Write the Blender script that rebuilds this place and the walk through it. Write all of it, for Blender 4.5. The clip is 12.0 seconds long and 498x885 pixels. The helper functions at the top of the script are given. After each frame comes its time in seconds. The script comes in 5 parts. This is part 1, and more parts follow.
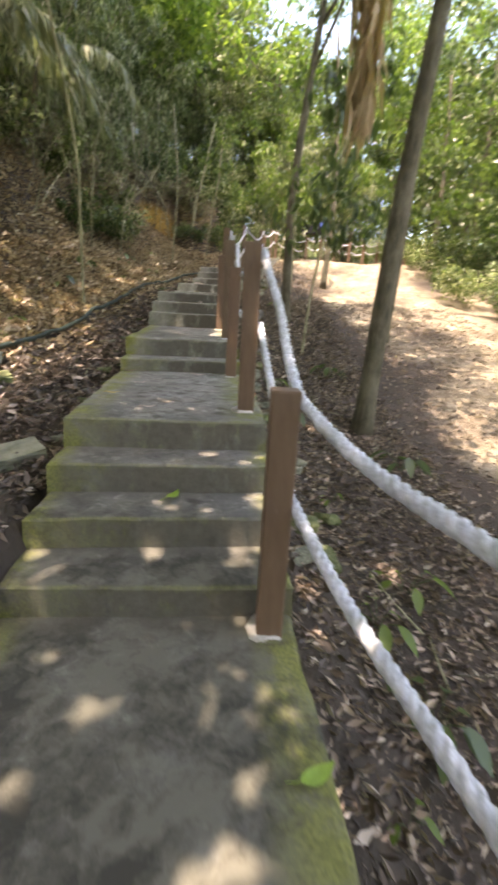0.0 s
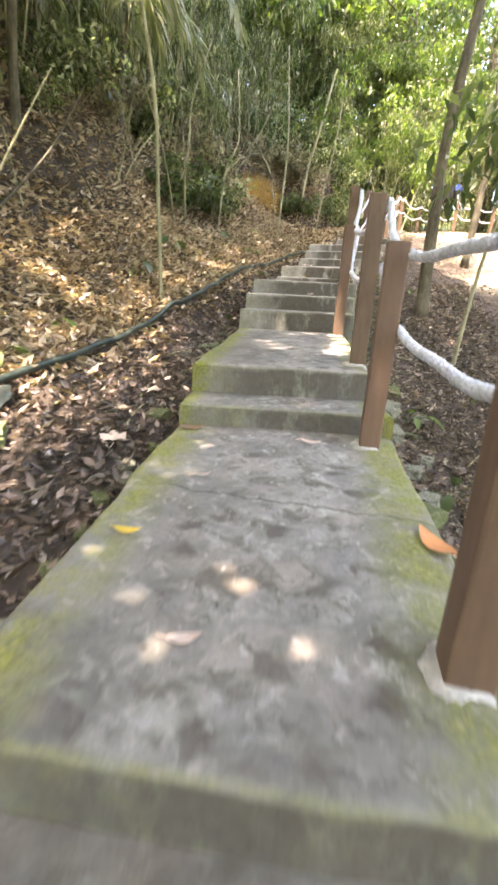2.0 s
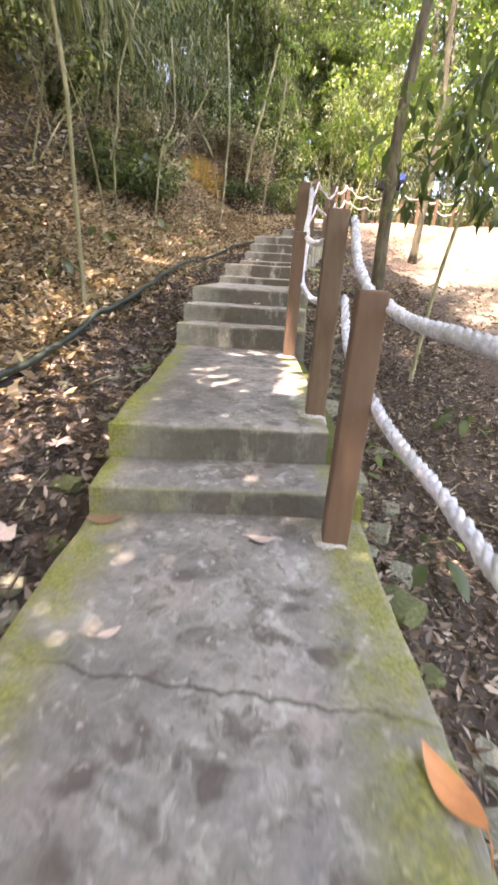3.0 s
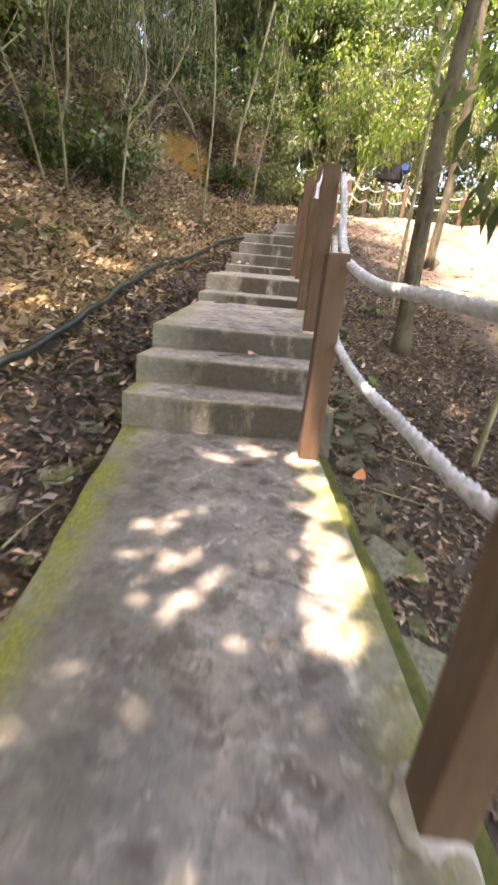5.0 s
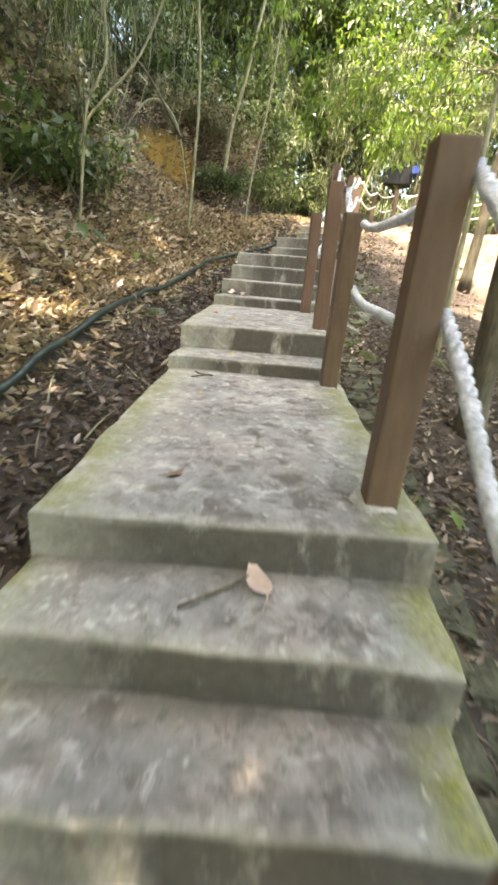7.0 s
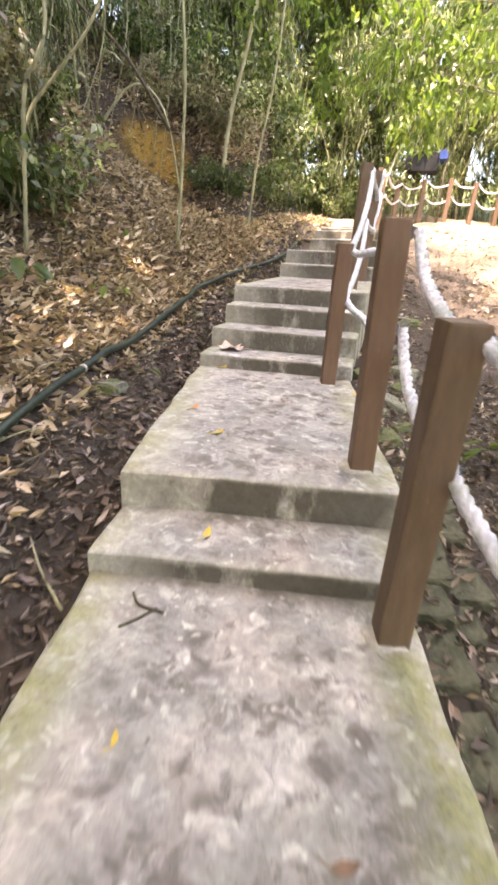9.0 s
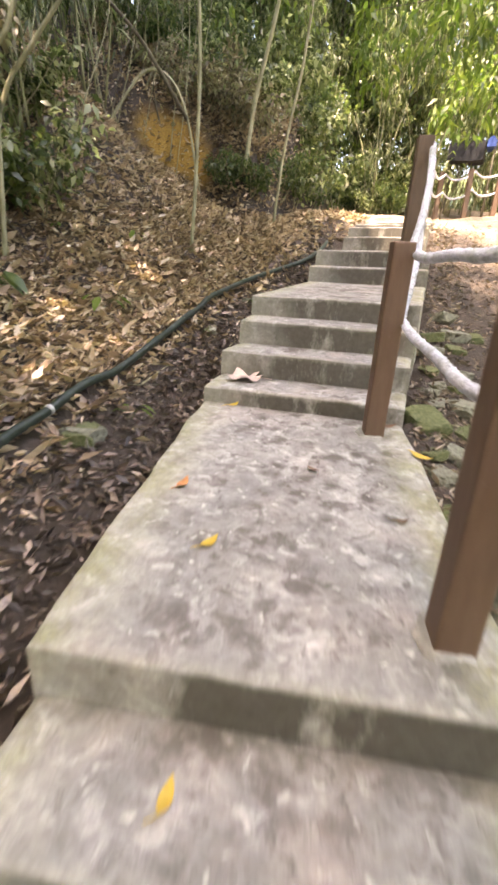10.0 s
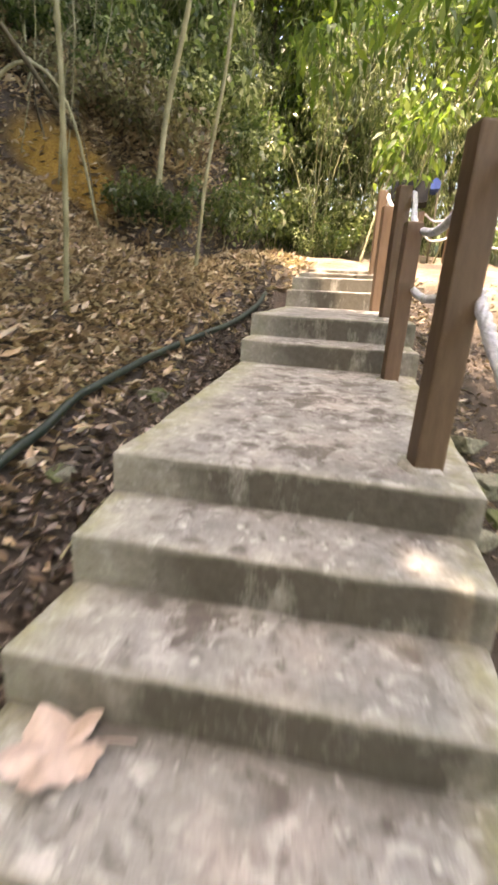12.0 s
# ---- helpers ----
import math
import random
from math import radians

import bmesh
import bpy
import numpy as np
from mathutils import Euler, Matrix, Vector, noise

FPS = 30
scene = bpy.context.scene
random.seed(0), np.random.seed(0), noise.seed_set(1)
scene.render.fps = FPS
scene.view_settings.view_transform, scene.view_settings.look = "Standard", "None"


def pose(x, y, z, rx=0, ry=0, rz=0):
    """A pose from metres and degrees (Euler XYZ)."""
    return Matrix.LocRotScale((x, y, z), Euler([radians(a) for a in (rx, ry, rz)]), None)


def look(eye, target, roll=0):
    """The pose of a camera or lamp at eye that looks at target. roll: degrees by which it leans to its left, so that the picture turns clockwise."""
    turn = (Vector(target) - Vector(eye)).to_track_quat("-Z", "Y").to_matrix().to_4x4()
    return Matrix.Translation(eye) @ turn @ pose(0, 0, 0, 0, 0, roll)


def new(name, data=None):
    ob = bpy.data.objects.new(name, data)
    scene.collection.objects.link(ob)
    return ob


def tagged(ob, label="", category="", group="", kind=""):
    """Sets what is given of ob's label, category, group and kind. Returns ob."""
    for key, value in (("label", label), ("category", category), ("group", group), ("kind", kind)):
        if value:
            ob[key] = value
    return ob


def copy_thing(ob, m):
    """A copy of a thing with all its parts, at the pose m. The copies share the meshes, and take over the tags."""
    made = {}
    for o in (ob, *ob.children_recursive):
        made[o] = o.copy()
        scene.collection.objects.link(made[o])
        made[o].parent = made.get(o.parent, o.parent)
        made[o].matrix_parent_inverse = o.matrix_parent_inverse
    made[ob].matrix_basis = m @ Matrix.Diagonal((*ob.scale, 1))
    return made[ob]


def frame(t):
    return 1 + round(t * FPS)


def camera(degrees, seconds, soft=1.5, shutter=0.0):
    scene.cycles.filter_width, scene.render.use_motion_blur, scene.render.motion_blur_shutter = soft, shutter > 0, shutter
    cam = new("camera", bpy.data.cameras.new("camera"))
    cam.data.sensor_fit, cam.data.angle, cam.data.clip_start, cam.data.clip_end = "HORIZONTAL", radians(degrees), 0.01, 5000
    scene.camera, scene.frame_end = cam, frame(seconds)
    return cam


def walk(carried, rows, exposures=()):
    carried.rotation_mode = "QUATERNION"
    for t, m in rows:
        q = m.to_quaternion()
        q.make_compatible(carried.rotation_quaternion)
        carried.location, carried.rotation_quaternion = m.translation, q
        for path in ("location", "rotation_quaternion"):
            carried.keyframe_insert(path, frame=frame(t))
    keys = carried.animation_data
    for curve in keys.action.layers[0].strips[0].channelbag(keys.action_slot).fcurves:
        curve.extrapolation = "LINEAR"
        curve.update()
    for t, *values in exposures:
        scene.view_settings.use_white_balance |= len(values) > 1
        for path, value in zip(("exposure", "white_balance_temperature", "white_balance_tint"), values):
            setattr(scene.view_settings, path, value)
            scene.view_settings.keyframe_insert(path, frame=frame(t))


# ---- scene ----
cam = camera(59.5, 12.0, 2.85, 0.5)
EXPO = [(0.0, 3.05, 8300, 16), (0.8, 3.75, 8200, 21), (1.6, 3.92, 8120, 21), (2.0, 4.02, 8220, 18), (2.5, 3.92, 8170, 23), (3.5, 3.82, 8270, 25), (5.5, 3.52, 8620, 25), (6.5, 3.52, 8570, 20), (7.0, 3.72, 8320, 10), (9.0, 3.8, 8420, 22), (10.5, 3.6, 8820, 21), (11.0, 3.65, 8870, 20), (12.0, 3.4, 9120, 18)]
PATH = [
    (0, (0.412, -2.054, 1.297), (0.47, -0.129, 0.756), 3.1),
    (0.5, (0.311, -1.601, 1.335), (0.119, 0.293, 0.72), 3.2),
    (1, (0.197, -1.022, 1.332), (-0.1, 0.854, 0.704), 3.3),
    (1.5, (0.14, -0.455, 1.348), (-0.207, 1.42, 0.744), 3.1),
    (2, (0.099, 0.076, 1.504), (-0.261, 1.936, 0.862), 2.7),
    (2.5, (0.069, 0.455, 1.653), (-0.155, 2.324, 0.98), 3.9),
    (3, (0.031, 0.802, 1.793), (-0.1, 2.671, 1.093), 3.5),
    (3.5, (-0.026, 1.196, 1.912), (-0.129, 3.052, 1.174), 3.2),
    (5.5, (-0.246, 3.24, 2.207), (-0.291, 5.098, 1.469), 5.5),
    (6, (-0.259, 3.696, 2.345), (-0.313, 5.546, 1.587), 5.5),
    (6.5, (-0.348, 4.17, 2.399), (-0.378, 6.023, 1.648), 5.4),
    (7, (-0.369, 4.74, 2.415), (-0.406, 6.607, 1.698), 4.5),
    (9, (-0.378, 6.562, 2.924), (-0.473, 8.409, 2.162), 2.8),
    (9.5, (-0.362, 7.033, 2.954), (-0.54, 8.864, 2.168), 2.2),
    (10, (-0.393, 7.557, 2.968), (-0.605, 9.391, 2.201), 2.1),
    (10.5, (-0.413, 8.191, 3.006), (-0.569, 10.036, 2.249), 3.8),
    (11, (-0.44, 8.767, 3.136), (-0.54, 10.613, 2.373), 4.2),
    (11.5, (-0.417, 9.233, 3.257), (-0.434, 11.101, 2.543), 4.2),
    (12, (-0.362, 9.872, 3.31), (-0.325, 11.766, 2.669), 3.1),
]
walk(cam, [(t, look(eye, target, roll)) for t, eye, target, roll in PATH], EXPO)

# ---- world, sun ----
SUN_TO = Vector((-0.11, -0.24, 0.96)).normalized()
world = bpy.data.worlds.new("sky")
scene.world = world
world.use_nodes = True
wn = world.node_tree
sky = wn.nodes.new("ShaderNodeTexSky")
sky.sky_type = "NISHITA"
sky.sun_disc = False
sky.sun_elevation = math.asin(SUN_TO.z)
sky.sun_rotation = math.atan2(SUN_TO.x, SUN_TO.y)
sky.air_density, sky.dust_density = 1.0, 2.5
wn.nodes["Background"].inputs["Strength"].default_value = 0.15
wn.links.new(sky.outputs[0], wn.nodes["Background"].inputs["Color"])
sun_data = bpy.data.lights.new("sun", "SUN")
sun_data.energy, sun_data.angle, sun_data.color = 2.0, radians(0.42), (1.0, 0.92, 0.86)
sun = new("sun", sun_data)
sun.matrix_world = look((0, 0, 40), Vector((0, 0, 40)) - SUN_TO)

# ---- materials ----
def mat(name, rough=0.7, metal=0.0):
    m = bpy.data.materials.new(name)
    m.use_nodes = True
    nt = m.node_tree
    b = nt.nodes["Principled BSDF"]
    b.inputs["Roughness"].default_value = rough
    b.inputs["Metallic"].default_value = metal
    return m, nt, b


def nod(nt, kind, **inputs):
    n = nt.nodes.new("ShaderNode" + kind)
    for k, v in inputs.items():
        n.inputs[k.replace("_", " ")].default_value = v
    return n


def coords(nt):
    return nt.nodes.new("ShaderNodeTexCoord").outputs["Object"]


def noise_tex(nt, vec, scale, detail=6.0, rough=0.6):
    n = nod(nt, "TexNoise", Scale=scale, Detail=detail, Roughness=rough)
    if vec is not None:
        nt.links.new(vec, n.inputs["Vector"])
    return n.outputs["Fac"]


def ramp(nt, fac, stops):
    r = nt.nodes.new("ShaderNodeValToRGB")
    els = r.color_ramp.elements
    while len(els) < len(stops):
        els.new(0.5)
    for e, (p, c) in zip(els, stops):
        e.position = p
        e.color = (*c, 1) if len(c) == 3 else c
    nt.links.new(fac, r.inputs[0])
    return r.outputs["Color"]


def blend(nt, fac, a, b, mode="MIX"):
    n = nt.nodes.new("ShaderNodeMix")
    n.data_type, n.blend_type = "RGBA", mode
    for sock, v in ((n.inputs[0], fac), (n.inputs[6], a), (n.inputs[7], b)):
        if isinstance(v, (int, float)):
            sock.default_value = v
        elif isinstance(v, tuple):
            sock.default_value = (*v, 1)
        else:
            nt.links.new(v, sock)
    return n.outputs[2]


def math_node(nt, op, a, b=0.0, clamp=False):
    n = nt.nodes.new("ShaderNodeMath")
    n.operation, n.use_clamp = op, clamp
    for sock, v in ((n.inputs[0], a), (n.inputs[1], b)):
        if isinstance(v, (int, float)):
            sock.default_value = v
        else:
            nt.links.new(v, sock)
    return n.outputs[0]


def bump(nt, b, height, strength, dist):
    n = nod(nt, "Bump", Strength=strength, Distance=dist)
    nt.links.new(height, n.inputs["Height"])
    nt.links.new(n.outputs[0], b.inputs["Normal"])


def attribute(nt, name):
    n = nt.nodes.new("ShaderNodeAttribute")
    n.attribute_name = name
    return n.outputs["Fac"]


CRACKS = [(0.04, 1.70, -0.66, 0.6, 0.9), (0.25, 3.965, -0.16, 0.34, 0.75)]


def concrete_material():
    m, nt, b = mat("weathered_concrete", 0.85)
    v = nt.nodes.new("ShaderNodeNewGeometry").outputs["Position"]
    big = noise_tex(nt, v, 1.9, 6.0, 0.62)
    mid = noise_tex(nt, v, 6.0, 9.0, 0.72)
    fine = noise_tex(nt, v, 70.0, 4.0, 0.6)
    c = ramp(nt, mid, [(0.30, (0.17, 0.163, 0.152)), (0.41, (0.29, 0.28, 0.265)), (0.53, (0.38, 0.367, 0.35)), (0.66, (0.55, 0.535, 0.52))])
    c = blend(nt, ramp(nt, big, [(0.42, (0.8, 0.8, 0.8)), (0.60, (0, 0, 0))]), c, (0.215, 0.212, 0.208))
    pink = noise_tex(nt, v, 2.6, 5.0, 0.6)
    c = blend(nt, ramp(nt, pink, [(0.50, (0, 0, 0)), (0.66, (0.5, 0.5, 0.5))]), c, (0.50, 0.425, 0.395))
    side = math_node(nt, "MULTIPLY", attribute(nt, "cream"), ramp(nt, noise_tex(nt, v, 6.0, 6.0, 0.7), [(0.3, (0.35, 0.35, 0.35)), (0.6, (1, 1, 1))]))
    c = blend(nt, math_node(nt, "MULTIPLY", side, 0.75), c, (0.52, 0.51, 0.43))
    # dark damp blotches where leaves have rotted
    warp = nod(nt, "VectorMath")
    warp.operation = "ADD"
    tint = nod(nt, "TexNoise", Scale=9.0, Detail=4.0)
    nt.links.new(v, tint.inputs["Vector"])
    soft = nod(nt, "VectorMath")
    soft.operation = "SCALE"
    soft.inputs["Scale"].default_value = 0.16
    nt.links.new(tint.outputs["Color"], soft.inputs[0])
    nt.links.new(v, warp.inputs[0])
    nt.links.new(soft.outputs[0], warp.inputs[1])
    w = warp.outputs[0]
    blot = noise_tex(nt, w, 5.2, 8.0, 0.68)
    c = blend(nt, math_node(nt, "MULTIPLY", ramp(nt, blot, [(0.53, (0, 0, 0)), (0.62, (0.85, 0.85, 0.85))]), attribute(nt, "smudge"), True), c, (0.125, 0.107, 0.096))
    smear = noise_tex(nt, w, 15.0, 7.0, 0.68)
    c = blend(nt, math_node(nt, "MULTIPLY", ramp(nt, smear, [(0.55, (0, 0, 0)), (0.66, (0.8, 0.8, 0.8))]), attribute(nt, "smudge")), c, (0.13, 0.122, 0.11))
    pale = noise_tex(nt, w, 10.0, 5.0, 0.6)
    c = blend(nt, ramp(nt, pale, [(0.57, (0, 0, 0)), (0.66, (0.6, 0.6, 0.6))]), c, (0.62, 0.605, 0.585))
    spots = nod(nt, "TexVoronoi", Scale=6.5)
    nt.links.new(w, spots.inputs["Vector"])
    rare = noise_tex(nt, v, 2.4, 3.0)
    dark = math_node(nt, "MULTIPLY", ramp(nt, spots.outputs["Distance"], [(0.20, (0.9, 0.9, 0.9)), (0.40, (0, 0, 0))]), ramp(nt, rare, [(0.44, (0, 0, 0)), (0.54, (1, 1, 1))]))
    c = blend(nt, math_node(nt, "MULTIPLY", dark, attribute(nt, "smudge"), True), c, (0.12, 0.103, 0.094))
    speck = nod(nt, "TexVoronoi", Scale=13.0)
    nt.links.new(w, speck.inputs["Vector"])
    c = blend(nt, ramp(nt, speck.outputs["Distance"], [(0.08, (0.6, 0.6, 0.6)), (0.2, (0, 0, 0))]), c, (0.70, 0.68, 0.64))
    mottle = noise_tex(nt, w, 26.0, 8.0, 0.75)
    c = blend(nt, 0.6, c, ramp(nt, mottle, [(0.34, (0.28, 0.28, 0.28)), (0.5, (0.5, 0.5, 0.5)), (0.66, (0.74, 0.74, 0.75))]), "OVERLAY")
    c = blend(nt, math_node(nt, "MULTIPLY", fine, 0.22), c, (0.2, 0.19, 0.17))
    # one crack runs across the first landing, another over the outer half of the second
    xyz = nt.nodes.new("ShaderNodeSeparateXYZ")
    thin = nod(nt, "VectorMath")
    thin.operation = "MULTIPLY_ADD"
    nt.links.new(tint.outputs["Color"], thin.inputs[0])
    thin.inputs[1].default_value = (0.10, 0.10, 0.0)
    nt.links.new(v, thin.inputs[2])
    nt.links.new(thin.outputs[0], xyz.inputs[0])
    crack = None
    for slope, at, x0, x1, deep in CRACKS:
        run = math_node(nt, "ADD", xyz.outputs["Y"], math_node(nt, "MULTIPLY", xyz.outputs["X"], slope))
        gap = math_node(nt, "ABSOLUTE", math_node(nt, "SUBTRACT", run, at + 0.05 * (1 + slope)))
        line = ramp(nt, gap, [(0.003, (deep, deep, deep)), (0.009, (0, 0, 0))])
        reach = math_node(nt, "MULTIPLY", math_node(nt, "GREATER_THAN", xyz.outputs["X"], x0), math_node(nt, "LESS_THAN", xyz.outputs["X"], x1))
        line = math_node(nt, "MULTIPLY", line, reach)
        crack = line if crack is None else math_node(nt, "MAXIMUM", crack, line)
    c = blend(nt, crack, c, (0.05, 0.046, 0.04))
    # dirt, with the dim light on the lowest flight put into the colour too
    grime_shade = math_node(nt, "MULTIPLY", attribute(nt, "grime_shade"), ramp(nt, noise_tex(nt, v, 3.0, 7.0, 0.7), [(0.3, (0.55, 0.55, 0.55)), (0.62, (1, 1, 1))]), True)
    c = blend(nt, grime_shade, c, blend(nt, ramp(nt, noise_tex(nt, w, 5.0, 6.0, 0.65), [(0.40, (0, 0, 0)), (0.58, (1, 1, 1))]), (0.04, 0.038, 0.03), (0.12, 0.114, 0.092)))
    mossy = math_node(nt, "MULTIPLY", attribute(nt, "moss"), ramp(nt, noise_tex(nt, v, 5.0, 6.0, 0.7), [(0.36, (0, 0, 0)), (0.56, (1, 1, 1))]), True)
    mc = ramp(nt, fine, [(0.3, (0.09, 0.10, 0.016)), (0.7, (0.27, 0.28, 0.06))])
    c = blend(nt, mossy, c, mc)
    # drip stains, plus shade put into the colour of risers and tread back corners
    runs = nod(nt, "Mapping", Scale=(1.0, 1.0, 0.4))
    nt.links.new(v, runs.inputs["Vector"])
    stain_shade = math_node(nt, "MULTIPLY", attribute(nt, "stain_shade"), ramp(nt, noise_tex(nt, runs.outputs[0], 5.0, 9.0, 0.7), [(0.36, (0.15, 0.15, 0.15)), (0.52, (1, 1, 1))]), True)
    c = blend(nt, stain_shade, c, blend(nt, noise_tex(nt, v, 24.0, 6.0, 0.7), (0.05, 0.046, 0.036), (0.15, 0.138, 0.112)))
    # outer strip of the second landing coloured dark green
    edge_green = ramp(nt, mottle, [(0.3, (0.03, 0.04, 0.008)), (0.7, (0.10, 0.115, 0.02))])
    c = blend(nt, attribute(nt, "edge_green"), c, edge_green)
    nt.links.new(c, b.inputs["Base Color"])
    h = math_node(nt, "ADD", mid, math_node(nt, "MULTIPLY", fine, 0.35))
    h = math_node(nt, "SUBTRACT", h, math_node(nt, "MULTIPLY", crack, 0.4))
    bump(nt, b, h, 0.45, 0.014)
    return m


def soil_material():
    m, nt, b = mat("forest_soil", 0.95)
    v = nt.nodes.new("ShaderNodeNewGeometry").outputs["Position"]
    a, f = noise_tex(nt, v, 3.0, 8.0, 0.7), noise_tex(nt, v, 28.0, 6.0, 0.7)
    c = ramp(nt, a, [(0.3, (0.022, 0.018, 0.015)), (0.55, (0.06, 0.046, 0.037)), (0.75, (0.12, 0.092, 0.073))])
    c = blend(nt, math_node(nt, "MULTIPLY", f, 0.35), c, (0.13, 0.097, 0.076))
    dirt = ramp(nt, a, [(0.3, (0.17, 0.13, 0.09)), (0.5, (0.30, 0.24, 0.17)), (0.7, (0.46, 0.39, 0.30))])
    c = blend(nt, attribute(nt, "trodden"), c, dirt)
    clay = ramp(nt, f, [(0.3, (0.19, 0.105, 0.02)), (0.7, (0.44, 0.27, 0.06))])
    c = blend(nt, attribute(nt, "clay"), c, clay)
    grassy = ramp(nt, f, [(0.3, (0.05, 0.07, 0.015)), (0.7, (0.12, 0.15, 0.04))])
    c = blend(nt, attribute(nt, "green"), c, grassy)
    nt.links.new(c, b.inputs["Base Color"])
    bump(nt, b, math_node(nt, "ADD", a, f), 0.8, 0.06)
    return m


def leaf_material(name, stops, translucency=0.45, rough=0.45):
    m = bpy.data.materials.new(name)
    m.use_nodes = True
    nt = m.node_tree
    b = nt.nodes["Principled BSDF"]
    b.inputs["Roughness"].default_value = rough
    geo = nt.nodes.new("ShaderNodeNewGeometry")
    c = ramp(nt, geo.outputs["Random Per Island"], stops)
    patch = noise_tex(nt, geo.outputs["Position"], 0.7, 2.0)
    hsv = nod(nt, "HueSaturation", Saturation=1.0)
    nt.links.new(c, hsv.inputs["Color"])
    v = math_node(nt, "ADD", math_node(nt, "MULTIPLY", patch, 1.1), 0.45)
    nt.links.new(v, hsv.inputs["Value"])
    nt.links.new(hsv.outputs[0], b.inputs["Base Color"])
    if translucency:
        t = nt.nodes.new("ShaderNodeBsdfTranslucent")
        bright = blend(nt, 1.0, hsv.outputs[0], (1.3, 1.5, 0.85), "MULTIPLY")
        nt.links.new(bright, t.inputs["Color"])
        mix = nt.nodes.new("ShaderNodeMixShader")
        mix.inputs[0].default_value = translucency
        nt.links.new(b.outputs[0], mix.inputs[1])
        nt.links.new(t.outputs[0], mix.inputs[2])
        nt.links.new(mix.outputs[0], nt.nodes["Material Output"].inputs["Surface"])
    return m


def bark_material(name, dark, light, scale=14.0):
    m, nt, b = mat(name, 0.9)
    v = coords(nt)
    mp = nod(nt, "Mapping", Scale=(1.0, 1.0, 0.22))
    nt.links.new(v, mp.inputs["Vector"])
    n = noise_tex(nt, mp.outputs[0], scale, 8.0, 0.7)
    big = noise_tex(nt, v, 2.5, 4.0)
    c = ramp(nt, n, [(0.32, dark), (0.68, light)])
    c = blend(nt, ramp(nt, big, [(0.45, (0, 0, 0)), (0.7, (0.6, 0.6, 0.6))]), c, tuple(min(1, k * 1.25 + 0.03) for k in light))
    nt.links.new(c, b.inputs["Base Color"])
    bump(nt, b, n, 0.7, 0.02)
    return m


def post_material():
    m, nt, b = mat("brown_stained_timber", 0.62)
    v = coords(nt)
    info = nt.nodes.new("ShaderNodeObjectInfo")
    mp = nod(nt, "Mapping", Scale=(4.0, 4.0, 0.9))
    nt.links.new(v, mp.inputs["Vector"])
    grain = noise_tex(nt, mp.outputs[0], 6.0, 6.0, 0.65)
    worn = noise_tex(nt, v, 9.0, 6.0, 0.7)
    c = ramp(nt, grain, [(0.3, (0.09, 0.058, 0.036)), (0.7, (0.155, 0.102, 0.062))])
    c = blend(nt, math_node(nt, "MULTIPLY", info.outputs["Random"], 0.4), c, (0.18, 0.092, 0.062))
    c = blend(nt, ramp(nt, worn, [(0.62, (0, 0, 0)), (0.74, (0.6, 0.6, 0.6))]), c, (0.27, 0.19, 0.14))
    nt.links.new(c, b.inputs["Base Color"])
    bump(nt, b, grain, 0.35, 0.006)
    return m


def simple_material(name, lo, hi, scale, rough=0.8, strength=0.4, dist=0.01):
    m, nt, b = mat(name, rough)
    n = noise_tex(nt, coords(nt), scale, 7.0, 0.65)
    nt.links.new(ramp(nt, n, [(0.3, lo), (0.7, hi)]), b.inputs["Base Color"])
    bump(nt, b, n, strength, dist)
    return m


def rope_material():
    m, nt, b = mat("white_rope_fibre", 0.85)
    v = nt.nodes.new("ShaderNodeNewGeometry").outputs["Position"]
    fibre = noise_tex(nt, v, 60.0, 5.0, 0.7)
    c = ramp(nt, fibre, [(0.3, (0.30, 0.31, 0.35)), (0.62, (0.74, 0.75, 0.82))])
    dirt = noise_tex(nt, v, 7.0, 5.0, 0.65)
    c = blend(nt, ramp(nt, dirt, [(0.46, (0, 0, 0)), (0.66, (0.7, 0.7, 0.7))]), c, (0.36, 0.38, 0.36))
    nt.links.new(c, b.inputs["Base Color"])
    bump(nt, b, fibre, 0.8, 0.008)
    return m


CONCRETE = concrete_material()
SOIL = soil_material()
POST = post_material()
CEMENT = simple_material("pale_cement", (0.26, 0.25, 0.225), (0.58, 0.56, 0.52), 30.0)
ROPE = rope_material()
HOSE = simple_material("green_black_hose", (0.008, 0.014, 0.010), (0.03, 0.046, 0.033), 30.0, 0.5, 0.2)
STONE = simple_material("mossy_stone", (0.10, 0.105, 0.075), (0.30, 0.30, 0.23), 6.0, 0.9, 0.7, 0.03)
PAVING = simple_material("dark_mossy_paving", (0.03, 0.034, 0.018), (0.13, 0.128, 0.085), 16.0, 0.95, 0.8, 0.03)
MOSS_STONE = simple_material("green_mossy_stone", (0.05, 0.075, 0.02), (0.19, 0.20, 0.10), 7.0, 0.95, 0.7, 0.03)
BARK = bark_material("grey_brown_bark", (0.026, 0.024, 0.015), (0.14, 0.122, 0.08), 20.0)
PALE_BARK = bark_material("pale_sapling_bark", (0.15, 0.145, 0.08), (0.40, 0.38, 0.24))
BAMBOO = bark_material("dull_bamboo_culm", (0.08, 0.085, 0.035), (0.26, 0.25, 0.13), 5.0)
DRY = leaf_material("dry_brown_frond", [(0.0, (0.32, 0.21, 0.12)), (1.0, (0.66, 0.50, 0.35))], 0.35, 0.8)
